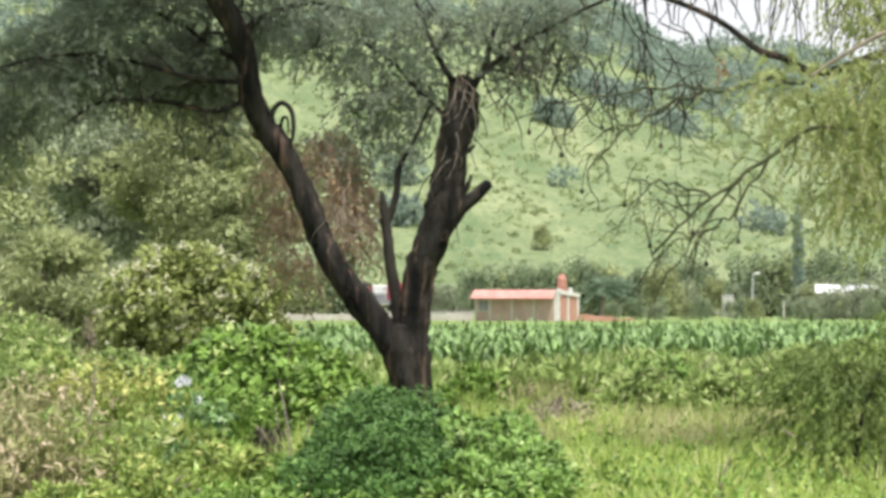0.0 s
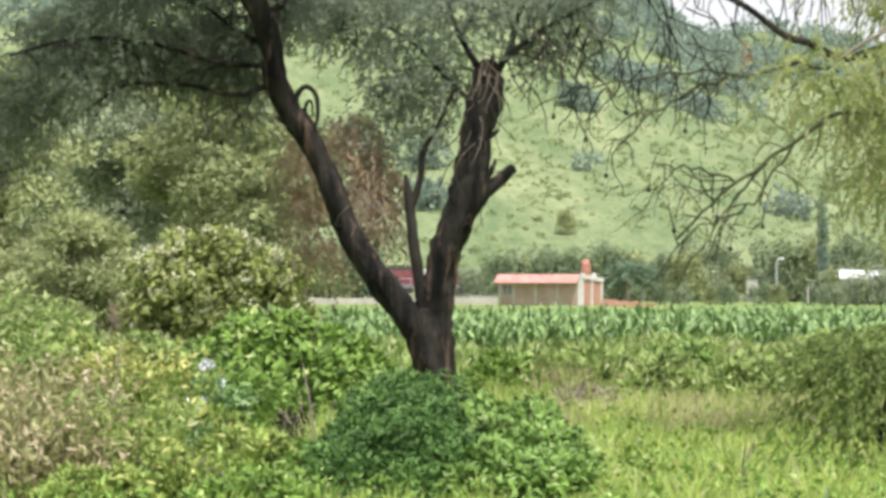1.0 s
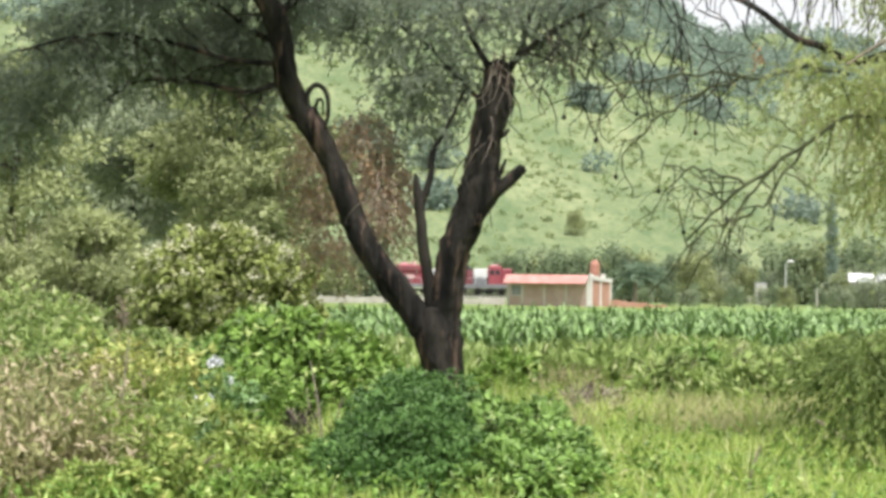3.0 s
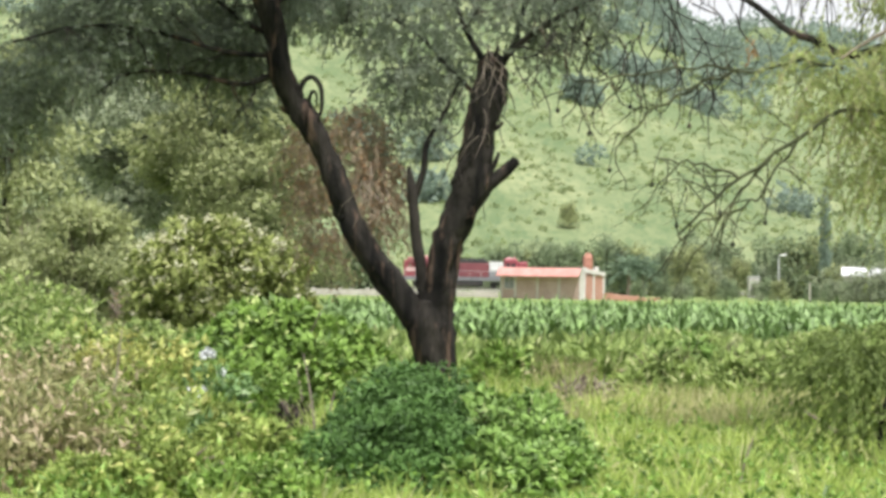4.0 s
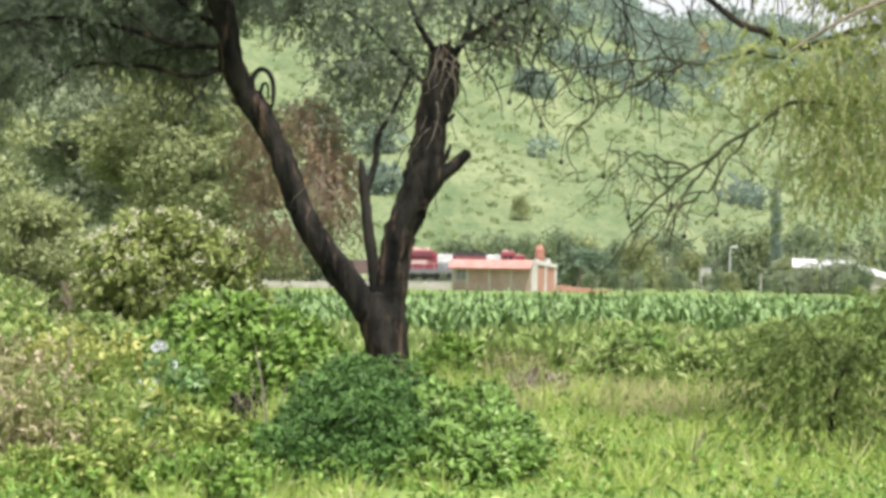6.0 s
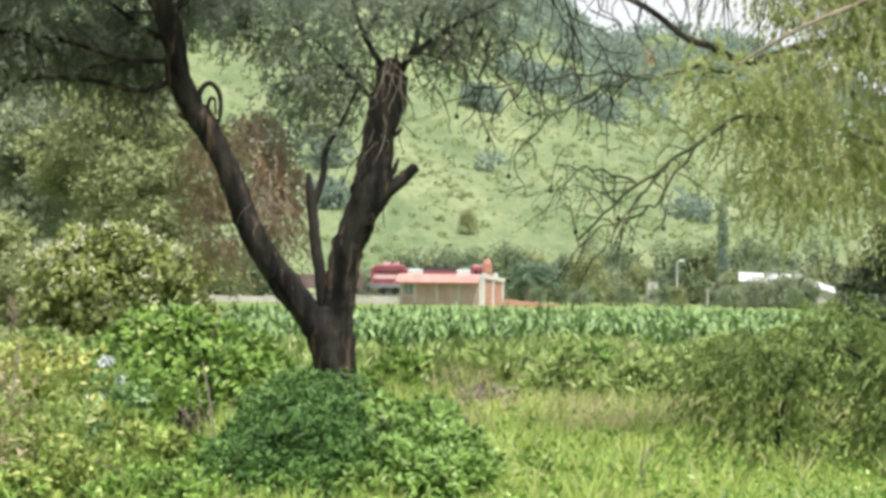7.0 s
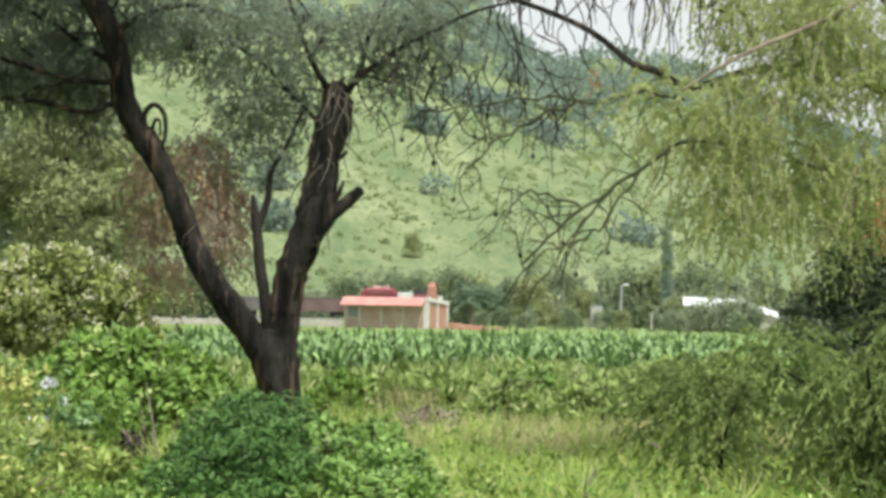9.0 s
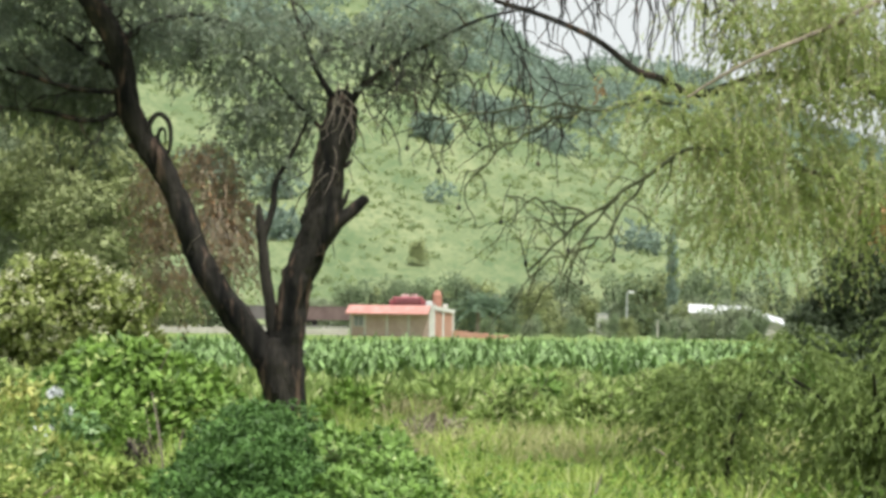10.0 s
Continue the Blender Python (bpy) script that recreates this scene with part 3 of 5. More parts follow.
def gondola(paint, label):
    """Open bogie wagon, 13.4 m over the couplers, front at x = 0."""
    e = thing("gondola_wagon", Matrix(), label, "wagon", "train")
    wheels = []
    for c in (-2.3, -11.1):
        bogie(e, c, 1.15)
        wheels += [wheelset(e, c + d, 0.44) for d in (-0.9, 0.9)]
    s = Soup()
    s.box(-13.1, -0.3, -1.35, 1.35, 0.85, 1.2, 0.03)
    for x in (-13.25, -0.15):
        s.drum((x - 0.3, 0, 0.9), (x + 0.3, 0, 0.9), 0.13, sides=8)
    part("underframe", s, LOCO_BLACK, e)
    for y in (-1.45, 1.45):
        s = Soup()
        s.box(-13.1, -0.3, y - 0.05, y + 0.05, 0.8, 2.75, 0.015)
        side = part("side_wall", s, paint, e)
        for k in range(10):
            x = -12.9 + k * 1.38
            r = Soup()
            o = -1 if y < 0 else 1
            r.box(x - 0.07, x + 0.07, min(y + o * 0.05, y + o * 0.17), max(y + o * 0.05, y + o * 0.17), 0.78, 2.7, 0.02)
            part("stake", r, paint, side)
        r = Soup()
        r.box(-13.15, -0.25, y - 0.1, y + 0.1, 2.752, 2.88, 0.02)
        part("top_rail", r, paint, side)
    for x in (-13.1, -0.3):
        s = Soup()
        s.box(x - 0.05, x + 0.05, -1.39, 1.39, 1.205, 2.75, 0.015)
        part("end_wall", s, paint, e)
    return e, wheels


TRAIN = [(*locomotive(), 0.0), (*gondola(WAGON_BROWN, "dull brown open gondola wagon behind the locomotive"), -20.4),
         (*gondola(WAGON_GREY, "dark grey open gondola wagon in the train"), -34.0),
         (*gondola(WAGON_GREY, "dark grey open gondola wagon at the end"), -47.6)]


# ---- buildings ----


def house():
    h = thing("house", pose(2.93, 233.2, 0, 0, 0, -20), "low brick house with pink tiled eaves and white corner columns", "house")
    L, Dp, H = 8.15, 6.3, 2.5
    s = Soup()
    s.box(0, L, 0, 0.2, 0, H, 0.0)
    front = part("front_wall", s, BRICK, h, "dull brown brick front wall")
    s = Soup()
    s.box(L - 0.2, L, 0.2, Dp, 0, 2.3, 0.0)
    right = part("side_wall", s, ORANGE_BRICK, h, "bright orange brick side wall")
    s = Soup()
    s.box(0, 0.2, 0.2, Dp, 0, 2.3, 0.0)
    part("side_wall", s, BRICK, h)
    s = Soup()
    s.box(0.2, L - 0.2, Dp - 0.2, Dp, 0, 2.3, 0.0)
    part("back_wall", s, BRICK, h)
    for x in (0.12, 1.5, 3.65, 5.75):
        s = Soup()
        s.box(x - 0.11, x + 0.11, -0.05, -0.003, 0, 2.3, 0.01)
        part("pilaster", s, CONCRETE, front, "pale concrete pilaster")
    s = Soup()
    s.box(L - 0.42, L + 0.06, -0.08, 0.3, 0, 2.6, 0.02)
    part("corner_column", s, PLASTER, h, "white corner column")
    s = Soup()
    s.box(L - 0.02, L + 0.07, 2.7, 3.15, 0, H, 0.02)
    part("side_column", s, PLASTER, right, "white column")
    s = Soup()
    s.box(L - 0.02, L + 0.07, Dp - 0.4, Dp + 0.02, 0, 2.3, 0.02)
    part("side_column", s, PLASTER, right, "white column")
    s = Soup()
    bm = bmesh.new()
    ring = [[bm.verts.new((x, y, z)) for x, z in ((L - 0.3, zb), (L + 0.12, zb), (L + 0.12, zt), (L - 0.3, zt))] for y, zb, zt in ((-0.1, 2.5, 2.88), (Dp + 0.05, 2.22, 2.56))]
    bm.faces.new(ring[0])
    bm.faces.new(ring[1][::-1])
    for q in range(4):
        w = (q + 1) % 4
        bm.faces.new((ring[0][q], ring[1][q], ring[1][w], ring[0][w]))
    bmesh.ops.recalc_face_normals(bm, faces=bm.faces)
    s.take(bm)
    part("side_beam", s, PLASTER, right, "white ring beam")
    s = Soup()
    s.box(0.21, L - 0.31, 0.21, Dp - 0.21, 2.2, 2.36, 0.02)
    part("roof_slab", s, CONCRETE, h, "flat concrete roof slab")
    # tiled eaves along the front, ridge and furrow
    s = Soup()
    n = 170
    xs = np.linspace(-0.15, L - 0.32, n)
    wv = 0.045 * np.abs(np.sin(np.arange(n) * np.pi / 4))
    top = np.stack([xs, np.full(n, 0.15), 2.86 + wv], 1)
    mid = np.stack([xs, np.full(n, -0.35), 2.5 + wv], 1)
    low = np.stack([xs, np.full(n, -0.85), 2.12 + wv], 1)
    lowb = np.stack([xs, np.full(n, -0.85), np.full(n, 2.05)], 1)
    topb = np.stack([xs, np.full(n, 0.1), np.full(n, 2.72)], 1)
    v = np.stack([topb, top, mid, low, lowb], 1)
    q = (np.arange(n - 1)[:, None] * 5 + np.arange(4)[None]).ravel()
    s.add(v, np.stack([q, q + 1, q + 6, q + 5], 1))
    k = np.arange(n - 1) * 5
    s.add(v, np.stack([k + 4, k, k + 5, k + 9], 1))
    part("tiled_eaves", s, CLAY, h, "faded pink clay tile eaves")
    s = Soup()
    s.box(0.45, 1.35, -0.03, -0.003, 0.95, 1.95, 0.01)
    w = part("window", s, LOCO_GREY, front, "closed grey shutter")
    for a, b, c, d in ((0.38, 0.45, 0.88, 2.02), (1.35, 1.42, 0.88, 2.02), (0.45, 1.35, 0.88, 0.95), (0.45, 1.35, 1.95, 2.02), (0.87, 0.93, 0.95, 1.95)):
        s = Soup()
        s.box(a, b, -0.045, -0.004, c, d, 0.005)
        part("window_frame", s, CONCRETE, w)
    for y0, y1, z0, z1 in ((3.6, 4.2, 2.6, 3.05), (0.3, 0.6, 2.8, 2.98)):
        s = Soup()
        s.box(L - 0.25, L + 0.1, y0, y1, z0, z1, 0.03)
        part("parapet_block", s, PLASTER, h, "white parapet stub")


house()


def water_tank():
    t = thing("water_tank", pose(11.05, 233.4, 2.36), "terracotta coloured plastic water tank on the house roof", "water tank")
    s = Soup()
    s.drum((0, 0, 0.0), (0, 0, 0.62), 0.42, 0.42, 20)
    part("stand", s, ORANGE_BRICK, t, "brick stand")
    s = Soup()
    for z0, z1, a, b in ((0.62, 0.75, 0.40, 0.45), (0.75, 1.55, 0.45, 0.45), (1.55, 1.85, 0.45, 0.28)):
        s.drum((0, 0, z0), (0, 0, z1), a, b, 20)
    part("body", s, TANK_CLAY, t, smooth=False)
    s = Soup()
    s.drum((0, 0, 1.85), (0, 0, 1.98), 0.26, 0.2, 16)
    part("lid", s, TANK_CLAY, t)


water_tank()


def low_wall():
    s = Soup()
    xs = np.linspace(12.3, 17.4, 12)
    for a, b in zip(xs[:-1], xs[1:]):
        top = 0.62 - 0.08 * (a - 12.2) + 0.05 * rng.normal()
        s.box(a, b - 0.004, 228.5, 228.8, 0, top, 0.02)
    ob = part("garden_wall", s, ORANGE_BRICK)
    tagged(ob, "low unfinished orange brick wall beside the house", "wall", kind="structure")


low_wall()


def field_wall():
    """Low rendered wall in bays between small piers, along the field's far side."""
    s = Soup()
    for k in range(11):
        x = -25.0 + k * 2.55
        s.box(x + 0.17, x + 2.38, 240.0, 240.16, 0, 0.6 + 0.03 * rng.normal(), 0.01)
        s.box(x - 0.165, x + 0.165, 239.95, 240.2, 0, 0.7, 0.02)
    ob = part("field_wall", s, CONCRETE)
    tagged(ob, "low pale rendered wall along the field's far edge", "wall", kind="structure")


field_wall()


def barn():
    b = thing("barn", pose(39.1, 262, 0, 0, 0, -8), "white painted barn with a roof that slopes to one end", "barn")
    xs, front, back = (0.0, 5.6, 9.4), (2.75, 2.65, 1.6), (3.55, 3.4, 2.1)
    for name, mat, lift, thick, grow in (("wall", CONCRETE, 0.0, None, 0.0), ("roof", GALV, 0.11, 0.1, 0.3)):
        s = Soup()
        bm = bmesh.new()
        rows = []
        for k, x in enumerate(xs):
            x = x + (k - 1) * grow
            tf, tb = front[k] + lift - 0.28 * grow, back[k] + lift
            lf, lb = (0, 0) if thick is None else (tf - thick, tb - thick)
            rows.append([bm.verts.new(c) for c in ((x, -grow, lf), (x, -grow, tf), (x, 3.8, tb), (x, 3.8, lb))])
        bm.faces.new(rows[0])
        bm.faces.new(rows[2][::-1])
        for a, c in zip(rows[:-1], rows[1:]):
            for q in range(4):
                w = (q + 1) % 4
                bm.faces.new((a[q], c[q], c[w], a[w]))
        bmesh.ops.recalc_face_normals(bm, faces=bm.faces)
        s.take(bm)
        part(name, s, mat, b, "white painted sheet roof" if thick else "grey rendered wall")
    h = thing("shed", pose(33.6, 301, 0), "small white shed half hidden by trees", "shed")
    s = Soup()
    s.box(0, 1.2, 0, 2, 0, 2.5, 0.02)
    part("wall", s, PLASTER, h)
    s = Soup()
    s.box(-0.1, 1.3, -0.1, 2.1, 2.504, 2.62, 0.02)
    part("roof", s, GALV, h)


barn()


def street_lamp():
    t = thing("street_lamp", pose(30.8, 250, 0), "slim pale steel street lamp by the trees", "street lamp")
    s = Soup()
    s.drum((0, 0, 0), (0, 0, 4.3), 0.09, 0.06, 10)
    part("pole", s, GALV, t)
    s = Soup()
    s.tube([(0, 0, 4.25), (0.05, 0, 4.5), (0.35, 0, 4.6)], [0.05, 0.045, 0.04], 8)
    part("arm", s, GALV, t)
    s = Soup()
    s.box(0.15, 0.75, -0.16, 0.16, 4.5, 4.72, 0.06)
    part("lamp_head", s, LOCO_WHITE, t, "white lamp head")


street_lamp()


def white_post():
    s = Soup()
    s.box(-0.07, 0.07, -0.06, 0.06, -0.1, 1.85, 0.02)
    ob = part("boundary_post", s, CONCRETE)
    ob.location = (32.55, 240, 0)
    tagged(ob, "short pale concrete boundary post behind the maize", "post")


white_post()

# ---- far trees ----


def far_tree(h, spread, leaves, leaf, mat, label, seed_lobes=9):
    t = thing("tree", Matrix(), label, "tree", "trees along the railway")
    s = Soup()
    s.tube([(0, 0, -0.2), (0.1, 0, h * 0.25), (0, 0.1, h * 0.5)], [0.22, 0.18, 0.12], 7)
    for k in range(5):
        a = k * 1.26 + rng.random()
        s.tube([(0, 0, h * 0.22 + 0.04 * k * h), (math.cos(a) * spread * 0.4, math.sin(a) * spread * 0.4, h * 0.5),
                (math.cos(a) * spread * 0.7, math.sin(a) * spread * 0.7, h * 0.72)], [0.11, 0.08, 0.04], 5)
    part("trunk", s, BARK, t)
    lobes = []
    for k in range(seed_lobes):
        a, r = rng.uniform(0, 6.28), rng.uniform(0.1, 0.75) * spread
        lobes.append((math.cos(a) * r, math.sin(a) * r, h * rng.uniform(0.3, 0.86), spread * rng.uniform(0.25, 0.5), spread * rng.uniform(0.25, 0.5), h * rng.uniform(0.1, 0.2)))
    lobes.append((0, 0, h * 0.24, spread * 0.95, spread * 0.95, h * 0.26))
    lobes.append((0, 0, h * 0.5, spread * 0.8, spread * 0.8, h * 0.25))
    s = Soup()
    lobed(s, lobes, leaves, leaf, leaf * 0.55, 0.2)
    part("crown", s, mat, t)
    return t


def palm():
    t = thing("palm_tree", Matrix(), "blue-green fan palm with arching fronds", "palm")
    s = Soup()
    s.tube([(0, 0, -0.2), (0.1, 0, 1.6), (0.05, 0, 3.0)], [0.3, 0.25, 0.22], 8)
    part("trunk", s, BARK_PALE, t)
    for k in range(26):
        a = k * 2.4
        el = 1.1 - 1.5 * (k / 26)
        s = Soup()
        d = np.array([math.cos(a) * math.cos(el), math.sin(a) * math.cos(el), math.sin(el)])
        u = np.linspace(0, 1, 14)[:, None]
        p = np.array([0.05, 0, 3.0]) + d * u * 3.6 + np.array([0, 0, -1.5]) * u ** 2
        side = unit(np.cross(d, (0, 0, 1)))
        for o in (-1, 1):
            s.leaves(p[2:], side * o + d * 0.8 + np.array([0, 0, -0.5]), 1.0 * (1 - 0.6 * u[2:, 0]), 0.2)
        s.tube(p[::4], [0.03, 0.025, 0.02, 0.01], 4)
        part("frond", s, PALM_LEAF, t)
    return t


def cypress():
    t = thing("cypress", pose(42.0, 297, 0), "slender cypress rising above the tree line, leaves paled blue-green for haze", "tree")
    s = Soup()
    s.tube([(0, 0, -0.2), (0.05, 0, 6), (0, 0, 12.5)], [0.2, 0.13, 0.03], 8)
    part("trunk", s, BARK, t)
    s = Soup()
    mounds(s, [(rng.normal() * 0.16, rng.normal() * 0.16, z, 0.45 * math.sin(min(1, (13.6 - z) / 7) * 1.57) + 0.1) for z in np.arange(1.0, 13.4, 0.28)], 4200, 0.34, 0.15, -0.9)
    # crown shares the haze-paled leaf colour of the hill wood
    part("crown", s, HAZED_WOOD_LEAF, t)


cypress()


def far_trees():
    kinds = [far_tree(7.2, 3.2, 3100, 0.40, HAZED_FAR_LEAF, "dark green thorn tree beside the railway"),
             far_tree(5.8, 3.0, 2900, 0.39, OLIVE_LEAF, "olive green tree beside the railway"),
             far_tree(6.6, 2.6, 2800, 0.39, HAZED_FAR_LEAF, "dense dark green tree beside the railway"),
             far_tree(4.2, 2.8, 2500, 0.35, GREY_LEAF, "low grey-green tree beside the railway")]
    spots = []
    for k in range(34):                                  # in front of the line, past the house
        spots.append((17.5 + k * 1.8 + rng.normal() * 0.6, 300 + rng.uniform(0, 26), k % 4, rng.uniform(0.85, 1.3)))
    for k in range(18):                                  # low shrubs in front of them
        spots.append((17.6 + k * 1.6 + rng.normal() * 0.5, 250 + rng.uniform(-4, 4), (0, 2, 3, 2, 1)[k % 5], rng.uniform(0.2, 0.42)))
    for k in range(10):                                  # behind the house and the line
        spots.append((5.5 + k * 2.5, 412 + rng.uniform(0, 16), (0, 2, 1, 0)[k % 4], rng.uniform(0.95, 1.25)))
    for k in range(5):
        spots.append((-6 + k * 2.6, 428 + rng.uniform(0, 8), 3, rng.uniform(0.95, 1.25)))
    for k in range(9):                                   # left of the gap in front of the line
        spots.append((-31 + k * 2.2 + rng.normal() * 0.3, 325 + rng.uniform(0, 20), (1, 0, 2)[k % 3], rng.uniform(0.95, 1.25)))
    for k in range(5):                                   # shrubs before the barn
        spots.append((36.5 + k * 1.75, 254 + rng.uniform(-2, 2), 3, rng.uniform(0.46, 0.6)))
    spots += [(40.4, 253, 3, 0.74), (42.7, 253, 3, 0.95), (44.2, 252, 0, 0.46), (34.3, 298.5, 3, 0.5), (41.7, 293, 3, 0.9), (43.0, 292, 1, 0.7)]
    used = set()
    for x, y, k, f in spots:
        m = pose(x, y, float(hill_height(np.array(x), np.array(y))), 0, 0, rng.uniform(0, 360))
        if k not in used:
            kinds[k].matrix_basis = m
            used.add(k)
            ob = kinds[k]
        else:
            ob = copy_thing(kinds[k], m)
        ob.scale = (f, f, f)
    p = palm()
    p.matrix_basis = pose(18.8, 296, 0.3)
    tagged(p, group="palms")
    copy_thing(p, pose(20.6, 298, 0, 0, 0, 70))
    copy_thing(kinds[1], pose(20.6, 520, float(hill_height(np.array(20.6), np.array(520.0))) - 0.1)).scale = (0.85, 0.85, 0.95)


far_trees()

# ---- corn field ----


def corn_field():
    s = Soup()
    plants = []
    y = 57.0
    while y < 106:
        near = y < 80
        dx = 0.22 if near else 0.55
        x0, x1 = -0.1 * y - 2, 0.26 * y + 2
        xs = np.arange(x0, x1, dx)
        xs = xs + rng.normal(size=len(xs)) * 0.06
        plants.append(np.stack([xs, y + rng.normal(size=len(xs)) * 0.08, np.zeros(len(xs))], 1))
        y += 0.8 if near else 1.4
    p = np.concatenate(plants)
    n = len(p)
    h = 0.67 * rng.uniform(0.78, 1.18, n) * (1 + 0.05 * np.sin(p[:, 0] * 0.5 + p[:, 1] * 0.2)) * np.clip(0.96 + 0.009 * p[:, 0], 0.9, 1.2)
    # stalks: thin crossed blades
    up = np.tile([0, 0, 1.0], (n, 1)) + rng.normal(size=(n, 3)) * 0.05
    s.leaves(p, up, h, 0.035)
    for k in range(9):
        f = 0.2 + 0.09 * k
        a = rng.uniform(0, 2 * np.pi, n)
        d = np.stack([np.cos(a), np.sin(a), rng.uniform(1.0, 2.6, n)], 1)
        d = unit(d)
        L = rng.uniform(0.32, 0.62, n)
        base = p + np.stack([np.zeros(n), np.zeros(n), h * f], 1)
        knee = base + d * (L * 0.55)[:, None]
        fall = unit(d * np.array([1, 1, 0]) + np.stack([np.zeros(n), np.zeros(n), rng.uniform(-1.1, 0.9, n)], 1))
        tip = knee + fall * (L * 0.5)[:, None]
        side = unit(np.cross(d, [0, 0, 1.0])) * 0.055
        v = np.stack([base - side * 0.6, base + side * 0.6, knee + side, knee - side, tip], 1)
        i = np.arange(n) * 5
        s.add(v.reshape(-1, 3), np.stack([i, i + 1, i + 2, i + 3], 1))
        s.f[3].append(np.stack([i + 3, i + 2, i + 4], 1) + s.n - 5 * n)
    ob = part("corn_field", s, CORN)
    tagged(ob, "young green maize growing in dense rows", "corn", kind="stuff")


corn_field()

# ---- the forked tree ----
TY = 37.0


def along(pts, y=TY):
    return [(x, y + (q[0] if q else 0), z) for x, z, *q in pts]


def forked_tree():
    t = thing("mesquite_tree", pose(0, 0, 0), "dark forked mesquite tree with feathery grey-green leaves", "tree")
    s = Soup()
    s.tube(along([(-0.41, -0.15), (-0.44, 0.3), (-0.53, 0.7), (-0.58, 1.04), (-0.55, 1.35)]), [0.34, 0.285, 0.3, 0.31, 0.2], 24, 0.10)
    trunk = part("trunk", s, BARK, t, "rough dark bark trunk", True)
    s = Soup()
    left = along([(-0.5, 0.1), (-0.6, 0.72), (-0.74, 1.08), (-0.94, 1.37), (-1.19, 1.7), (-1.45, 2.03), (-1.66, 2.36), (-1.82, 2.69, 0.1), (-1.99, 3.1, 0.1), (-2.16, 3.52, 0.1),
                  (-2.44, 4.0), (-2.67, 4.34), (-2.82, 4.76, -0.1), (-2.89, 5.18, -0.1), (-3.0, 5.59, -0.2), (-3.22, 6.01, -0.3), (-3.7, 6.6, -0.5), (-4.2, 7.2, -0.7)])
    s.tube(left, [0.2, 0.22, 0.215, 0.215, 0.225, 0.2, 0.18, 0.175, 0.185, 0.165, 0.18, 0.175, 0.165, 0.16, 0.17, 0.15, 0.09, 0.04], 18, 0.13)
    for x, z, dx, dz, r in ((-1.75, 2.62, -0.16, -0.08, 0.1), (-1.53, 2.3, -0.14, -0.1, 0.08), (-2.2, 3.5, -0.16, 0.2, 0.05), (-2.62, 4.1, -0.2, 0.1, 0.06)):
        s.tube(along([(x, z), (x + dx * 0.6, z + dz * 0.5), (x + dx, z + dz)]), [r, r * 0.8, r * 0.35], 7, 0.1)
    part("limb", s, BARK, t, "long leaning limb", True)
    s = Soup()
    right = along([(-0.4, 0.05), (-0.45, 0.75), (-0.46, 1.2), (-0.41, 1.5), (-0.39, 1.88), (-0.31, 2.3), (-0.13, 2.72), (0.03, 3.12), (0.09, 3.55), (0.14, 3.97), (0.24, 4.39), (0.29, 4.81), (0.36, 5.02)])
    s.tube(right, [0.22, 0.25, 0.245, 0.235, 0.23, 0.24, 0.235, 0.28, 0.235, 0.22, 0.25, 0.2, 0.11], 18, 0.13)
    for x, z, dx, dz, r in ((0.3, 3.9, 0.17, 0.12, 0.05), (0.3, 3.3, 0.12, 0.28, 0.05), (0.42, 4.5, 0.1, 0.2, 0.05)):
        s.tube(along([(x - dx * 0.4, z - dz * 0.3), (x + dx * 0.5, z + dz * 0.4), (x + dx, z + dz)]), [r, r * 0.8, r * 0.4], 7, 0.1)
    s.tube(along([(0.08, 2.98), (0.42, 3.22), (0.68, 3.46)]), [0.14, 0.1, 0.075], 9, 0.05)
    for dx, z0, z1 in ((0.02, 4.7, 5.15), (0.12, 4.75, 5.05), (-0.08, 4.6, 4.98)):
        s.tube(along([(0.3 + dx, z0), (0.36 + dx, z1)]), [0.06, 0.015], 6)
    part("limb", s, BARK, t, "thick upright limb with a broken end", True)
    s = Soup()
    s.tube(along([(-0.56, 1.25), (-0.65, 1.45), (-0.7, 1.87), (-0.78, 2.29), (-0.83, 2.71), (-0.86, 3.04), (-0.91, 3.35)]), [0.11, 0.1, 0.09, 0.085, 0.078, 0.07, 0.025], 9, 0.07)
    s.tube(along([(-0.84, 2.8), (-0.69, 3.29), (-0.65, 3.67), (-0.4, 4.15), (-0.2, 4.6)]), [0.06, 0.05, 0.045, 0.03, 0.015], 7)
    part("limb", s, BARK, t, "slender dead middle stem", True)
    # loop of a dead branch and side branches
    s = Soup()
    s.tube(along([(-2.55, 4.2), (-2.5, 4.52), (-2.36, 4.64), (-2.22, 4.5), (-2.2, 4.2), (-2.26, 3.98)], TY - 0.1), [0.045, 0.04, 0.038, 0.036, 0.03, 0.015], 7)
    s.tube(along([(-2.42, 4.2), (-2.36, 4.42), (-2.29, 4.4), (-2.28, 4.2)], TY), [0.03, 0.025, 0.02, 0.01], 6)
    part("hooked_branch", s, BARK, t, "dead branch bent into a loop")
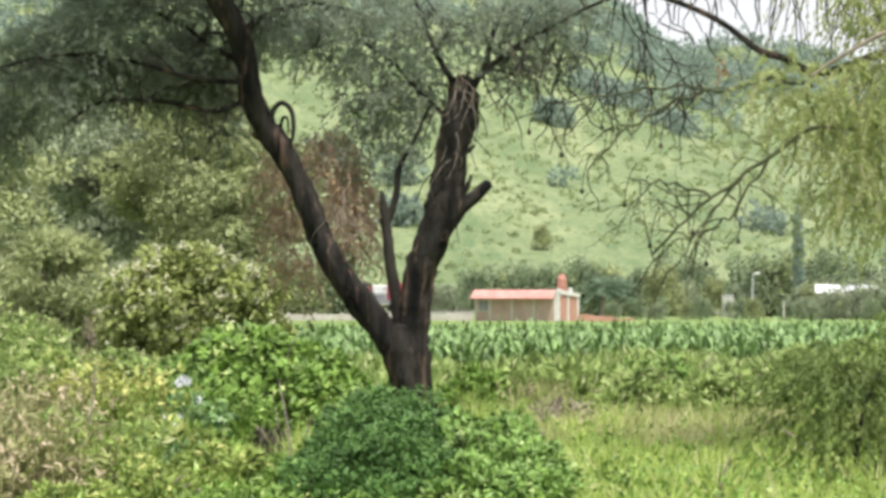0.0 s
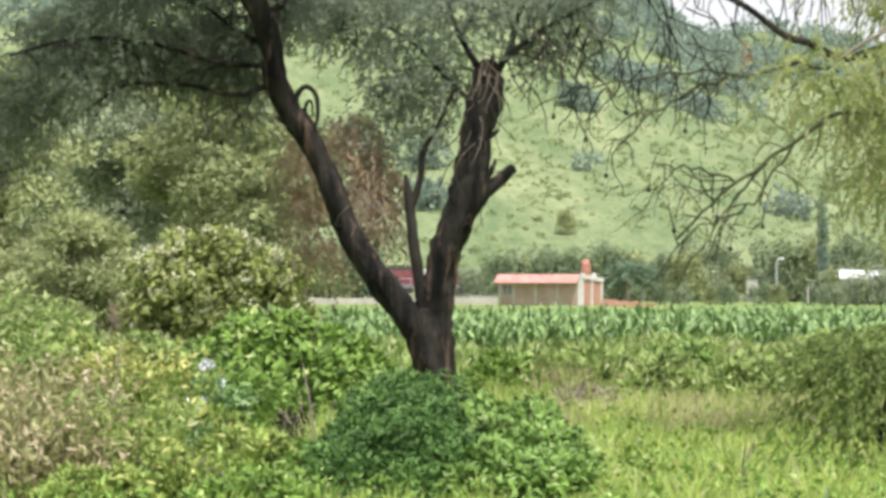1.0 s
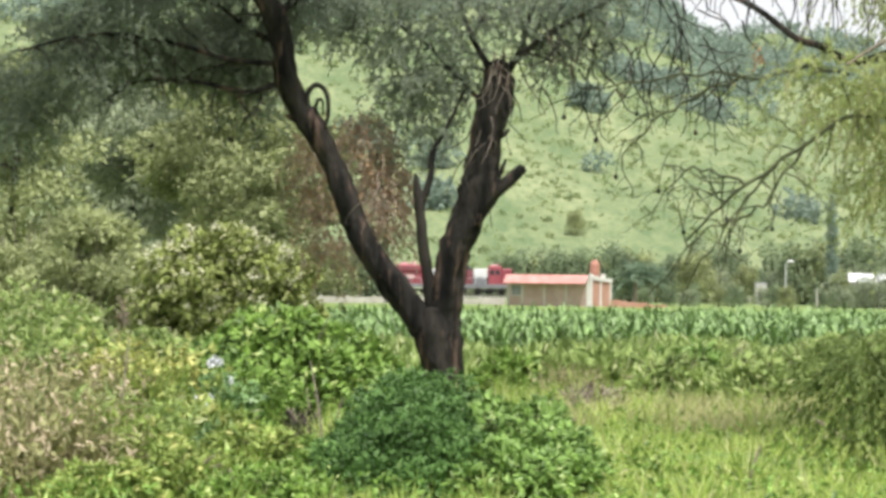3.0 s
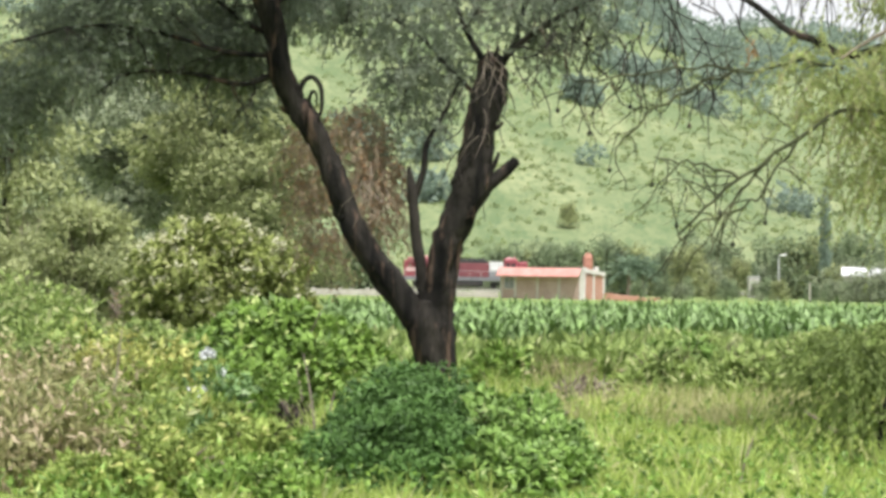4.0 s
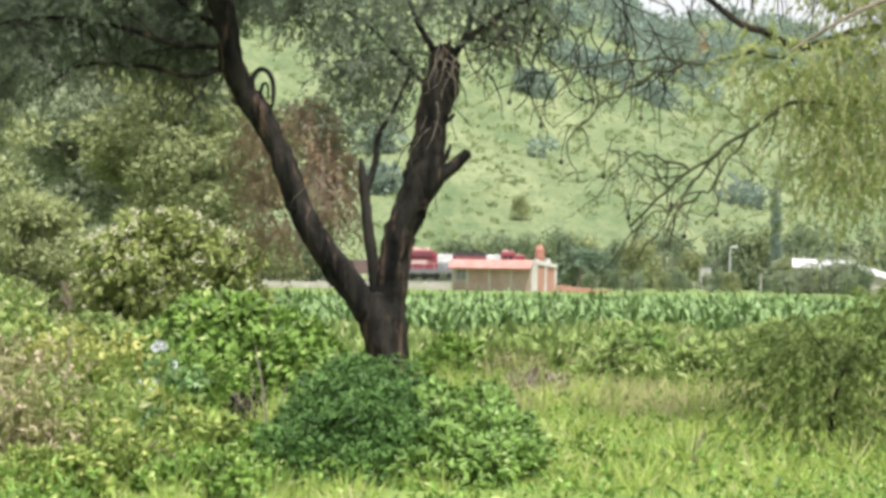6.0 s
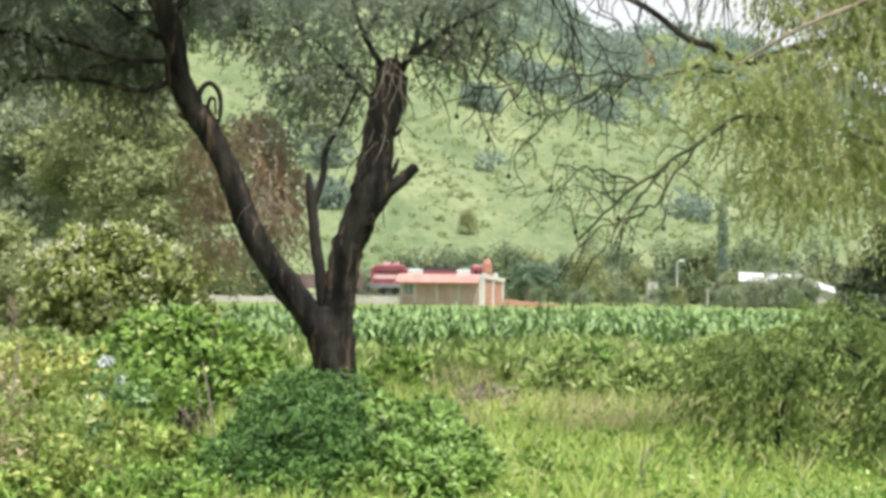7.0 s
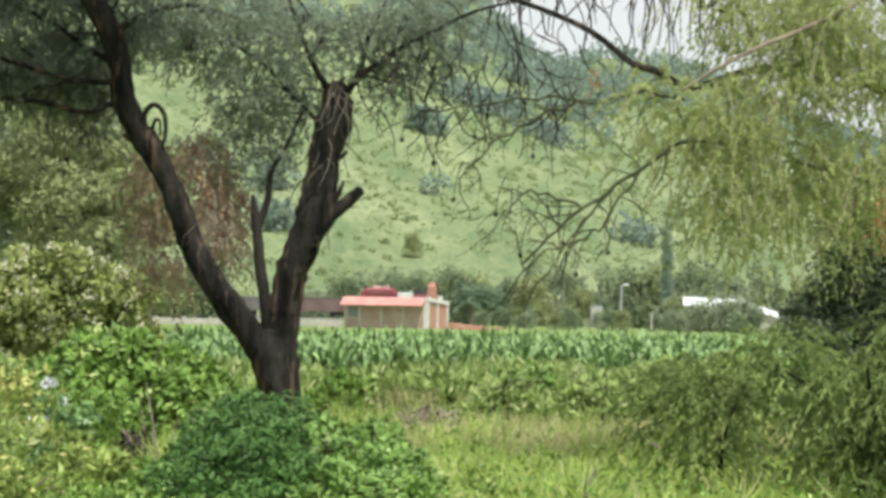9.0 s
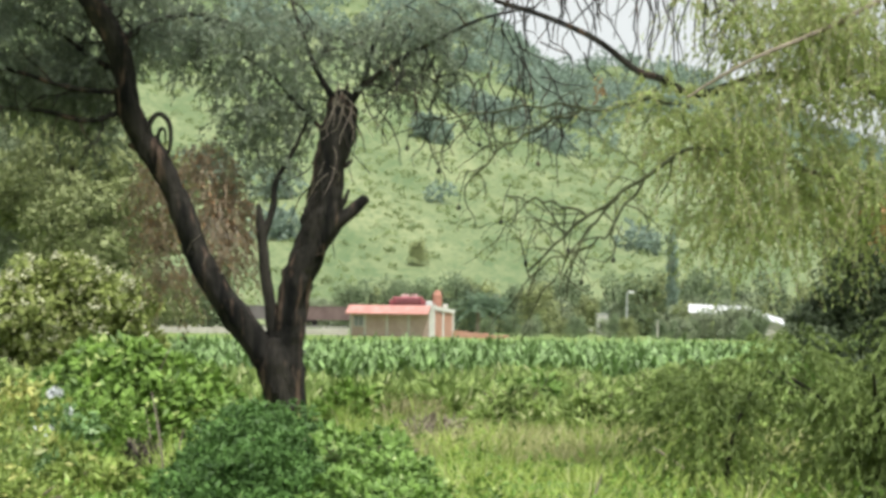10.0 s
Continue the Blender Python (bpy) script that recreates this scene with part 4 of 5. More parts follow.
    side = [([(-2.85, 4.72), (-3.37, 4.5, -0.3), (-4.03, 4.62, -0.5), (-4.9, 4.62, -0.7), (-5.4, 4.3, -0.8)], 0.055),
            ([(-2.97, 5.25), (-3.45, 5.5, 0.2), (-3.75, 5.75, 0.3), (-4.35, 6.05, 0.4), (-5.2, 6.3, 0.5)], 0.05),
            ([(-2.9, 4.95), (-3.6, 4.95, -0.6), (-4.6, 5.2, -0.9), (-5.6, 5.25, -1.0), (-6.6, 5.0, -1.0)], 0.05),
            ([(-3.1, 5.6), (-2.6, 6.0, 0.4), (-1.9, 6.2, 0.6), (-1.1, 6.0, 0.7)], 0.07),
            ([(0.33, 4.7), (0.62, 5.2, 0.1), (0.75, 5.7, 0.2), (1.0, 6.3, 0.3)], 0.06),
            ([(0.36, 4.85), (0.9, 5.35, -0.1), (1.5, 5.7, -0.2), (2.3, 6.1, -0.3), (3.1, 6.3, -0.3)], 0.05),
            ([(0.3, 4.75), (-0.05, 5.3, 0.2), (-0.3, 5.9, 0.3), (-0.5, 6.5, 0.4)], 0.06),
            ([(0.2, 4.3), (-0.3, 4.8, 0.4), (-0.75, 5.3, 0.6), (-1.2, 5.6, 0.7)], 0.045),
            ([(-3.4, 6.05), (-3.0, 6.7, 0.2), (-2.2, 7.1, 0.2)], 0.06), ([(-3.6, 6.4), (-4.6, 6.8, 0.2), (-5.8, 6.9, 0.1)], 0.06)]
    tips = []
    for pts, r in side:
        s = Soup()
        c = s.tube(along(pts), np.linspace(r, r * 0.3, len(pts)), 8)
        for k in range(3, len(c), 2):
            limb_twigs(s, c[k], rng.normal(size=3) + np.array([0, 0, -0.1]), rng.uniform(0.4, 0.8), r * 0.35, 1, tips, 0.5, 0.4)
        part("branch", s, BARK, t, "thin dark side branch")
    # hanging bare twigs on the sunny side
    s = Soup()
    for k in range(80):
        x = rng.uniform(0.9, 3.9)
        z = rng.uniform(4.6, 6.2)
        p = [np.array([x, TY + rng.uniform(-0.6, 0.6), z])]
        d = np.array([rng.uniform(-0.5, 0.5), rng.normal() * 0.2, -0.8])
        for j in range(5):
            d = unit(d + 0.45 * rng.normal(size=3) + np.array([0, 0, -0.25]))
            p.append(p[-1] + d * rng.uniform(0.12, 0.28))
        s.tube(p, np.linspace(0.014, 0.006, 6), 4)
    for k in range(14):
        x, z = rng.uniform(-0.2, 0.7), rng.uniform(3.3, 5.0)
        p = [np.array([x, TY - 0.25, z])]
        d = np.array([rng.uniform(-0.7, 0.7), 0, -0.7])
        for j in range(4):
            d = unit(d + 0.3 * rng.normal(size=3) + np.array([0, 0, -0.3]))
            p.append(p[-1] + d * 0.22)
        s.tube(p, np.linspace(0.012, 0.006, 5), 4)
    tagged(part("hanging_twigs", s, BARK, t, "bare hanging twigs"), kind="stuff")
    s = Soup()
    for x, z, n in ((0.3, 4.95, 12), (0.15, 3.95, 4), (-1.55, 3.1, 12)):
        for k in range(n):
            p = [np.array([x + rng.normal() * 0.12, TY - 0.28, z + rng.normal() * 0.12])]
            d = np.array([rng.uniform(-0.7, 0.7), -0.05, -1.0])
            for j in range(4):
                d = unit(d + 0.4 * rng.normal(size=3) + np.array([0, 0, -0.2]))
                p.append(p[-1] + d * rng.uniform(0.1, 0.25))
            s.tube(p, np.linspace(0.006, 0.003, 5), 4)
    tagged(part("dead_twigs", s, DEAD_TWIG, t, "pale dry twigs hanging on the bark"), kind="stuff")
    # crown
    dense = [(-5.7, -0.2, 5.4, 0.7, 0.9, 0.6), (-5.0, -0.6, 5.6, 1.0, 1.0, 0.7), (-4.1, 0.5, 5.15, 0.9, 0.7, 0.6), (-3.5, 0.9, 5.6, 0.8, 0.6, 0.6),
             (-5.6, -0.8, 4.7, 0.8, 0.8, 0.45), (-4.6, 0.2, 6.3, 1.1, 1.0, 0.6), (-6.3, -0.3, 4.4, 0.5, 0.6, 0.35), (-3.2, 1.0, 6.5, 1.0, 0.8, 0.6),
             (-3.6, 0.4, 4.8, 0.6, 0.5, 0.35), (-4.7, 0.0, 7.2, 1.5, 1.5, 0.7), (-6.7, -0.3, 3.9, 0.45, 0.5, 0.3), (-3.35, 0.6, 4.35, 0.4, 0.4, 0.25),
             (-6.3, -0.3, 5.2, 0.5, 0.6, 0.4), (-7.0, 0.0, 4.6, 0.6, 0.6, 0.4), (-6.9, 0.1, 4.1, 0.5, 0.5, 0.35), (-4.6, -0.2, 5.0, 0.8, 0.7, 0.4), (-3.6, 0.2, 5.2, 0.6, 0.6, 0.4)]
    open_part = [(-2.2, 0.5, 6.1, 0.8, 0.9, 0.45), (-1.5, 0.6, 5.75, 0.6, 0.7, 0.4), (-0.85, 0.7, 5.35, 0.5, 0.6, 0.35),
                 (-1.15, 0.6, 6.1, 0.6, 0.7, 0.4), (-0.35, 0.4, 5.85, 0.7, 0.8, 0.45), (0.55, 0.2, 5.75, 0.65, 0.8, 0.45), (1.25, 0, 5.9, 0.65, 0.7, 0.4),
                 (1.6, 0, 5.4, 0.5, 0.5, 0.3), (-0.8, 0.5, 4.55, 0.5, 0.5, 0.35), (-1.15, 0.5, 4.8, 0.4, 0.5, 0.3), (-0.35, 0.4, 4.95, 0.5, 0.5, 0.35),
                 (-0.65, 0.3, 4.0, 0.35, 0.4, 0.25), (1.0, 0.1, 5.1, 0.5, 0.5, 0.3), (1.9, -0.1, 6.1, 0.6, 0.6, 0.35), (-0.1, 0.3, 4.6, 0.3, 0.4, 0.3), (-1.4, 0.5, 5.2, 0.35, 0.4, 0.3), (-2.6, 0.6, 5.75, 0.45, 0.5, 0.35), (-2.0, 0.6, 5.5, 0.4, 0.4, 0.25), (-1.2, 0.5, 4.3, 0.3, 0.4, 0.3), (-1.05, 0.6, 3.7, 0.25, 0.3, 0.25)]
    s, tw = Soup(), Soup()
    dl = [(a, TY + b, c, d, e, f) for a, b, c, d, e, f in dense]
    ol = [(a, TY + b, c, d, e, f) for a, b, c, d, e, f in open_part]
    strands(s, tw, dl, 5100, 0.45, 22, 0.06, 0.024, 0.6, thin=0.0035)
    strands(s, tw, ol, 1750, 0.42, 24, 0.062, 0.025, 0.6, thin=0.003)
    # coarse leaves added above the view to shade the left crown
    lobed(s, [(-5.4, TY - 1.5, 8.0, 1.7, 1.2, 0.6), (-3.7, TY - 1.5, 8.2, 1.4, 1.2, 0.6), (-2.6, TY - 1.3, 7.8, 0.8, 1.0, 0.5), (-4.9, TY - 0.8, 7.2, 1.2, 1.2, 0.5)], 11000, 0.14, 0.07)
    part("crown", s, MESQUITE, t, "feathery grey-green leaves")
    tagged(part("crown_twigs", tw, BARK, t), kind="stuff")
    # rusty dead foliage caught in the fork
    s = Soup()
    rl = [(-1.7, TY + 0.8, 3.95, 0.4, 0.4, 0.45), (-2.45, TY + 0.9, 3.65, 0.35, 0.3, 0.4), (-1.5, TY + 0.7, 3.3, 0.32, 0.35, 0.5), (-2.45, TY + 0.9, 2.95, 0.22, 0.2, 0.35),
          (-2.2, TY + 0.9, 2.3, 0.22, 0.25, 0.25), (-1.35, TY + 0.6, 2.75, 0.25, 0.25, 0.45), (-1.25, TY + 0.6, 3.2, 0.25, 0.25, 0.4)]
    strands(s, tw, rl, 900, 0.45, 18, 0.07, 0.024, 1.3)
    part("dead_foliage", s, RUST_LEAF, t, "rusty brown dead foliage")


forked_tree()

# ---- the drooping tree ----
RY = 28.0


def drooping_tree():
    t = thing("drooping_tree", pose(0, 0, 0), "weeping yellow-green tree with fine hanging foliage", "tree")
    s = Soup()
    s.tube([(7.9, RY + 0.6, -0.2), (7.8, RY + 0.5, 1.5), (7.5, RY + 0.4, 3.0), (7.0, RY + 0.3, 4.4), (6.4, RY + 0.3, 5.6)], [0.3, 0.26, 0.22, 0.17, 0.1], 14, 0.04)
    part("trunk", s, BARK, t, "rough dark trunk", True)
    s = Soup()
    limbs = [([(7.2, 4.0), (6.2, 4.55), (5.2, 4.6), (4.3, 4.3), (3.78, 4.41), (3.5, 4.5), (3.05, 4.83), (2.5, 5.07), (1.9, 5.25)], 0.06),
             ([(6.5, 5.5), (6.0, 5.22), (5.5, 4.97), (4.9, 4.7), (4.4, 4.42), (4.1, 4.22)], 0.034),
             ([(6.4, 5.6), (5.2, 6.0), (4.0, 6.1), (2.8, 6.0), (1.8, 5.8)], 0.055)]
    for pts, r in limbs:
        s = Soup()
        if r > 0.05:
            line = [(x, RY - 0.2 + 1.3 * min(1, max(0, x - 3.8)), z) for x, z in pts]
        else:
            line = [(x * 0.975, RY - 0.75 + 1.05 * min(1, max(0, (x - 4.9) / 1.5)), 1.7 + (z - 1.7) * 0.975) for x, z in pts]
        s.tube(line, np.linspace(r, r * 0.45, len(pts)), 9)
        # pale bark on the thin limb puts sunlight into its colour
        part("limb", s, BARK if r > 0.05 else BARK_PALE, t, "arching limb")
    s = Soup()
    low = [([(7.5, 3.2), (6.2, 3.3), (5.0, 3.65), (4.12, 3.66), (3.5, 3.24), (2.96, 2.87), (2.62, 2.56), (2.3, 2.22)], 0.032),
           ([(2.96, 2.87), (2.7, 2.98), (2.35, 3.04), (2.05, 3.1)], 0.018), ([(3.3, 3.1), (3.0, 2.75), (2.75, 2.4), (2.6, 2.15)], 0.018),
           ([(3.6, 3.3), (3.2, 2.7), (2.95, 2.5), (2.5, 2.35), (2.2, 2.0)], 0.016),
           ([(4.1, 4.1), (3.6, 4.15), (3.0, 4.05), (2.4, 4.1), (1.7, 3.95), (1.1, 3.9)], 0.022), ([(2.9, 4.05), (2.3, 3.8), (1.9, 3.5), (1.6, 3.2)], 0.02)]
    for pts, r in low:
        s = Soup()
        m = 3 * len(pts)
        u = np.linspace(0, len(pts) - 1, m)
        xs = np.interp(u, np.arange(len(pts)), [q[0] for q in pts])
        zs = np.interp(u, np.arange(len(pts)), [q[1] for q in pts]) + rng.normal(size=m) * 0.022
        c = s.tube([(x, RY - 0.3 + 0.6 * min(1, max(0, x - 3.9)), z) for x, z in zip(xs, zs)], np.linspace(r, r * 0.4, m), 8)
        for k in range(2, len(c), 6):
            if c[k][0] < 4.3:
                d = np.array([rng.uniform(-0.8, 0.5), rng.normal() * 0.3, rng.uniform(-1.0, 0.5)])
                limb_twigs(s, c[k], d, rng.uniform(0.3, 0.65), 0.010, 1, [], 0.5, 0.5)
        part("branch", s, MOSSY_BARK, t, "twisted bare mossy branch")
    for x, z, w, n, fore in ((3.06, 4.28, 0.08, 22, 0.5), (6.15, 2.75, 0.2, 170, 1.3)):
        s = Soup()
        q = np.array([x, RY - fore, z]) + rng.normal(size=(n, 3)) * np.array([w * 0.5, 0.1, w])
        s.leaves(q, rng.normal(size=(n, 3)) + np.array([0, 0, -0.8]), 0.08, 0.03)
        tagged(part("dead_foliage", s, DEAD_LEAF, t, "rusty orange dead leaves"), kind="stuff")
    s = Soup()
    for k in range(60):
        x = rng.uniform(2.0, 5.0)
        p = [np.array([x, RY + 0.8 * min(1, max(0, x - 3.8)) - 0.1 + rng.normal() * 0.15, rng.uniform(5.3, 6.03)])]
        d = np.array([rng.uniform(-0.3, 0.3), 0, -1.0])
        for j in range(6):
            d = unit(d + 0.35 * rng.normal(size=3) + np.array([0, 0, -0.3]))
            p.append(p[-1] + d * rng.uniform(0.1, 0.24))
        s.tube(p, np.linspace(0.012, 0.005, 7), 4)
    tagged(part("hanging_twigs", s, BARK, t, "bare twigs hanging against the sky"), kind="stuff")
    for x, z in ((1.53, 2.9), (2.28, 2.3), (1.3, 3.3), (2.75, 2.45), (2.0, 2.75), (1.75, 3.6), (2.4, 3.4), (0.95, 3.55), (2.9, 2.1), (3.25, 2.35)):
        s = Soup()
        s.drum((x, RY - 0.35, z), (x, RY - 0.35, z + 0.03), 0.016, 0.026, 8)
        s.drum((x, RY - 0.35, z + 0.03), (x, RY - 0.35, z + 0.06), 0.026, 0.008, 8)
        s.tube([(x, RY - 0.35, z + 0.06), (x + 0.03, RY - 0.35, z + 0.25), (x + 0.1, RY - 0.32, z + 0.45)], [0.004, 0.005, 0.006], 4)
        part("seed_pod", s, BARK, t, "dark dangling seed pod")
    s = Soup()
    top = [(3.75, -0.1, 4.15, 0.5, 0.5, 0.25), (4.5, 0, 4.05, 0.6, 0.7, 0.4), (5.3, 0.1, 4.3, 0.8, 0.8, 0.25), (6.2, 0.2, 4.4, 0.9, 0.9, 0.28), (4.6, 0, 3.5, 0.55, 0.6, 0.4),
           (5.3, 0.2, 3.5, 0.7, 0.8, 0.5), (6.2, 0.2, 3.4, 0.9, 0.9, 0.6), (4.7, 0.1, 2.9, 0.5, 0.6, 0.35), (5.4, 0.3, 2.95, 0.7, 0.8, 0.3), (6.3, 0.3, 3.1, 0.6, 0.8, 0.3),
           (4.75, 0.3, 4.95, 0.3, 0.5, 0.3), (5.2, 0.4, 5.1, 0.8, 0.8, 0.4), (6.3, 0.4, 5.3, 1.0, 1.0, 0.5), (7.3, 0.5, 4.6, 1.0, 1.2, 0.9), (7.4, 0.4, 3.2, 0.9, 1.1, 0.8), (4.0, 0.1, 3.75, 0.4, 0.5, 0.3), (5.3, 0.4, 5.5, 0.5, 0.8, 0.25), (4.2, 0.2, 5.4, 0.25, 0.4, 0.2), (5.0, 0.5, 5.65, 0.45, 0.5, 0.3), (5.7, 0.4, 5.05, 0.6, 0.6, 0.4), (5.9, 0.5, 4.75, 0.6, 0.6, 0.3)]
    tw = Soup()
    strands(s, tw, [(a, RY + b, c, d, e, f) for a, b, c, d, e, f in top], 2650, 0.56, 32, 0.06, 0.022, 1.2, 0.62, 0.0025, 0.75)
    part("crown", s, WILLOWY, t, "fine drooping yellow-green leaves")
    tagged(part("crown_twigs", tw, BARK_PALE, t), kind="stuff")


drooping_tree()


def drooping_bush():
    # low foliage under the weeping tree, kept apart to colour it as shaded
    t = thing("drooping_bush", pose(5.3, RY - 4.4, 0), "olive drooping foliage beside the meadow, darkened for shade", "bush")
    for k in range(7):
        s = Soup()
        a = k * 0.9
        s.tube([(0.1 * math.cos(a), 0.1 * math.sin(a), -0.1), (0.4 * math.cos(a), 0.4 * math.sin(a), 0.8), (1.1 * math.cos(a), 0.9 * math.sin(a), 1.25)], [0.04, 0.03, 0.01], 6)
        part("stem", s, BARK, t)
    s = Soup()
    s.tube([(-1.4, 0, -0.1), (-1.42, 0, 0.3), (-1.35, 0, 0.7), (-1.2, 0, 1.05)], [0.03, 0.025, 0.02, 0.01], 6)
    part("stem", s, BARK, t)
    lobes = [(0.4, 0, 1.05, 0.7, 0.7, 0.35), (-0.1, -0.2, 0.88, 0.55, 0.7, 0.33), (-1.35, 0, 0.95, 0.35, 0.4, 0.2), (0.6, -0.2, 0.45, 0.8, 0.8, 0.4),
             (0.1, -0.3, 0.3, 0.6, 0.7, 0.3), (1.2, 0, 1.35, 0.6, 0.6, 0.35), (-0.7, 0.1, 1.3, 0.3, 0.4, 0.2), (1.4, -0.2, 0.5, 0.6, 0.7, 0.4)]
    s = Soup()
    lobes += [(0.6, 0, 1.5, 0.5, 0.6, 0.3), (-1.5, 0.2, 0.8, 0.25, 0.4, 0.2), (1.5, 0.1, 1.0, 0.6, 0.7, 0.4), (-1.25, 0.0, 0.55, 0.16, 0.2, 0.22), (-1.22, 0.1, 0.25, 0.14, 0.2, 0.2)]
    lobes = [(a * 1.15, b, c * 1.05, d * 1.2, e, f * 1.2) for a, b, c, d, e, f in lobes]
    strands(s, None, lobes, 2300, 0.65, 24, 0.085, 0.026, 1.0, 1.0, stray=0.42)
    part("foliage", s, SHADED_DROOP_LEAF, t)


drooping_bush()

# ---- trees and shrubs of the middle distance ----


def field_tree(x, y, h, spread, n, leaf, mat, label, base=0.15):
    t = thing("tree", pose(x, y, 0), label, "tree", "trees at the field's edge")
    s = Soup()
    s.tube([(0, 0, -0.2), (0.1, 0, h * 0.2), (0.0, 0, h * 0.45), (0.15, 0, h * 0.75)], [0.2, 0.16, 0.12, 0.05], 9, 0.03)
    part("trunk", s, BARK, t)
    s = Soup()
    for k in range(9):
        a = k * 2.4
        z = h * (0.15 + 0.06 * k)
        limb_twigs(s, (0.05, 0, z), (math.cos(a), math.sin(a), 0.5), spread * 0.6, 0.035, 1, [], 0.4)
    tagged(part("limbs", s, BARK, t), kind="stuff")
    lobes = []
    for k in range(56):
        a, r = rng.uniform(0, 6.28), rng.uniform(0.1, 0.85) * spread
        z = h * (base + 0.08 + (0.86 - base) * rng.random() ** 0.8)
        g = spread * rng.uniform(0.18, 0.36) * (1.15 - 0.4 * z / h)
        lobes.append((math.cos(a) * r, math.sin(a) * r, z, g * rng.uniform(1.0, 1.5), g * 1.1, g * rng.uniform(0.4, 0.65)))
    s = Soup()
    lobed(s, lobes, n, leaf * 1.3, leaf * 0.6, 0.35, 0.5)
    part("crown", s, mat, t)


def shrub(name, x, y, rx, ry, h, n, leaf, wid, mat, label, category="shrub", lobes_n=16, stems=10, droop=0.1, group="", stem_mat=None, loose=False):
    t = thing(name, pose(x, y, 0), label, category, group)
    s = Soup()
    for k in range(stems):
        a, r = rng.uniform(0, 6.28), rng.uniform(0.2, 0.8)
        s.tube([(0.15 * math.cos(a) * rx, 0.15 * math.sin(a) * ry, -0.05), (0.5 * r * math.cos(a) * rx, 0.5 * r * math.sin(a) * ry, h * 0.5),
                (r * math.cos(a) * rx, r * math.sin(a) * ry, h * rng.uniform(0.7, 0.95))], [0.025, 0.018, 0.007], 5)
    tagged(part("stems", s, stem_mat or BARK_PALE, t), kind="stuff")
    lobes = []
    g0 = 0.2 * (rx * ry * h) ** (1 / 3)
    for k in range(lobes_n * 3):
        a, up = rng.uniform(0, 6.28), rng.random() ** 0.75
        out = math.sqrt(1 - up * up) * rng.uniform(0.72, 1.0)
        g = g0 * rng.uniform(0.6, 1.25)
        lobes.append((math.cos(a) * out * rx, math.sin(a) * out * ry, max(0.1 * h, up * h * rng.uniform(0.7, 1.04) - g * 0.6), g))
    s = Soup()
    if loose:
        lobed(s, [(a * 1.1, b * 1.1, c, g * rng.uniform(1.0, 2.2), g * 1.3, g * 0.7) for a, b, c, g in lobes[::2]], int(n * 1.25), leaf, wid, droop, 0.3)
    else:
        mounds(s, lobes, int(n * 1.25), leaf, wid, droop)
    lobed(s, [(0, 0, h * 0.32, rx * 0.7, ry * 0.7, h * 0.38)], n // 3, leaf, wid, droop, 0.3)
    part("foliage", s, mat, t)
    return t


def flowering_shrub(x, y, rx, ry, h):
    """A broad dome of leaf clumps, each clump ending in a pale flower head."""
    t = thing("flowering_shrub", pose(x, y, 0), "broad rounded shrub with creamy pale flower heads", "shrub")
    s = Soup()
    for k in range(16):
        a, r = rng.uniform(0, 6.28), rng.uniform(0.2, 0.85)
        s.tube([(0.12 * math.cos(a), 0.12 * math.sin(a), -0.05), (0.5 * r * math.cos(a) * rx, 0.5 * r * math.sin(a) * ry, h * 0.5),
                (r * math.cos(a) * rx, r * math.sin(a) * ry, h * 0.9 * math.sqrt(1 - r * r))], [0.035, 0.025, 0.008], 5)
    tagged(part("stems", s, BARK_PALE, t), kind="stuff")
    lobes = []
    heads = []
    for k in range(170):
        d = unit(rng.normal(size=3) + np.array([0, -0.3, 0.25]))
        d[2] = abs(d[2])
        d = d / (d[0] ** 4 + d[1] ** 4 + d[2] ** 4) ** 0.25 * rng.uniform(0.78, 1.0)
        g = rng.uniform(0.14, 0.26)
        c = np.array([d[0] * rx * 0.9, d[1] * ry * 0.9, 0.1 + d[2] * (h - 0.25)])
        lobes.append((*c, g * 1.2, g * 1.2, g))
        if d[2] > 0.25:
            heads += [c + np.array([rng.normal() * 0.12, -g * 0.5 + rng.normal() * 0.1, g * 1.05]) for _ in range(2)]
    lobes.append((0, 0, h * 0.45, rx * 0.7, ry * 0.7, h * 0.4))
    s = Soup()
    mounds(s, [(*q[:3], q[3]) for q in lobes[:-1]], 18000, 0.15, 0.07, 0.25)
    lobed(s, lobes[-1:], 4000, 0.19, 0.085, 0.15, 0.5)
    part("foliage", s, CREAM_LEAF, t)
    s = Soup()
    for c in heads:
        n = 9
        s.leaves(c + rng.normal(size=(n, 3)) * 0.035, rng.normal(size=(n, 3)) + np.array([0, 0, 0.7]), 0.085, 0.05)
    tagged(part("flower_heads", s, CREAM, t, "creamy pale flower heads"), kind="stuff")


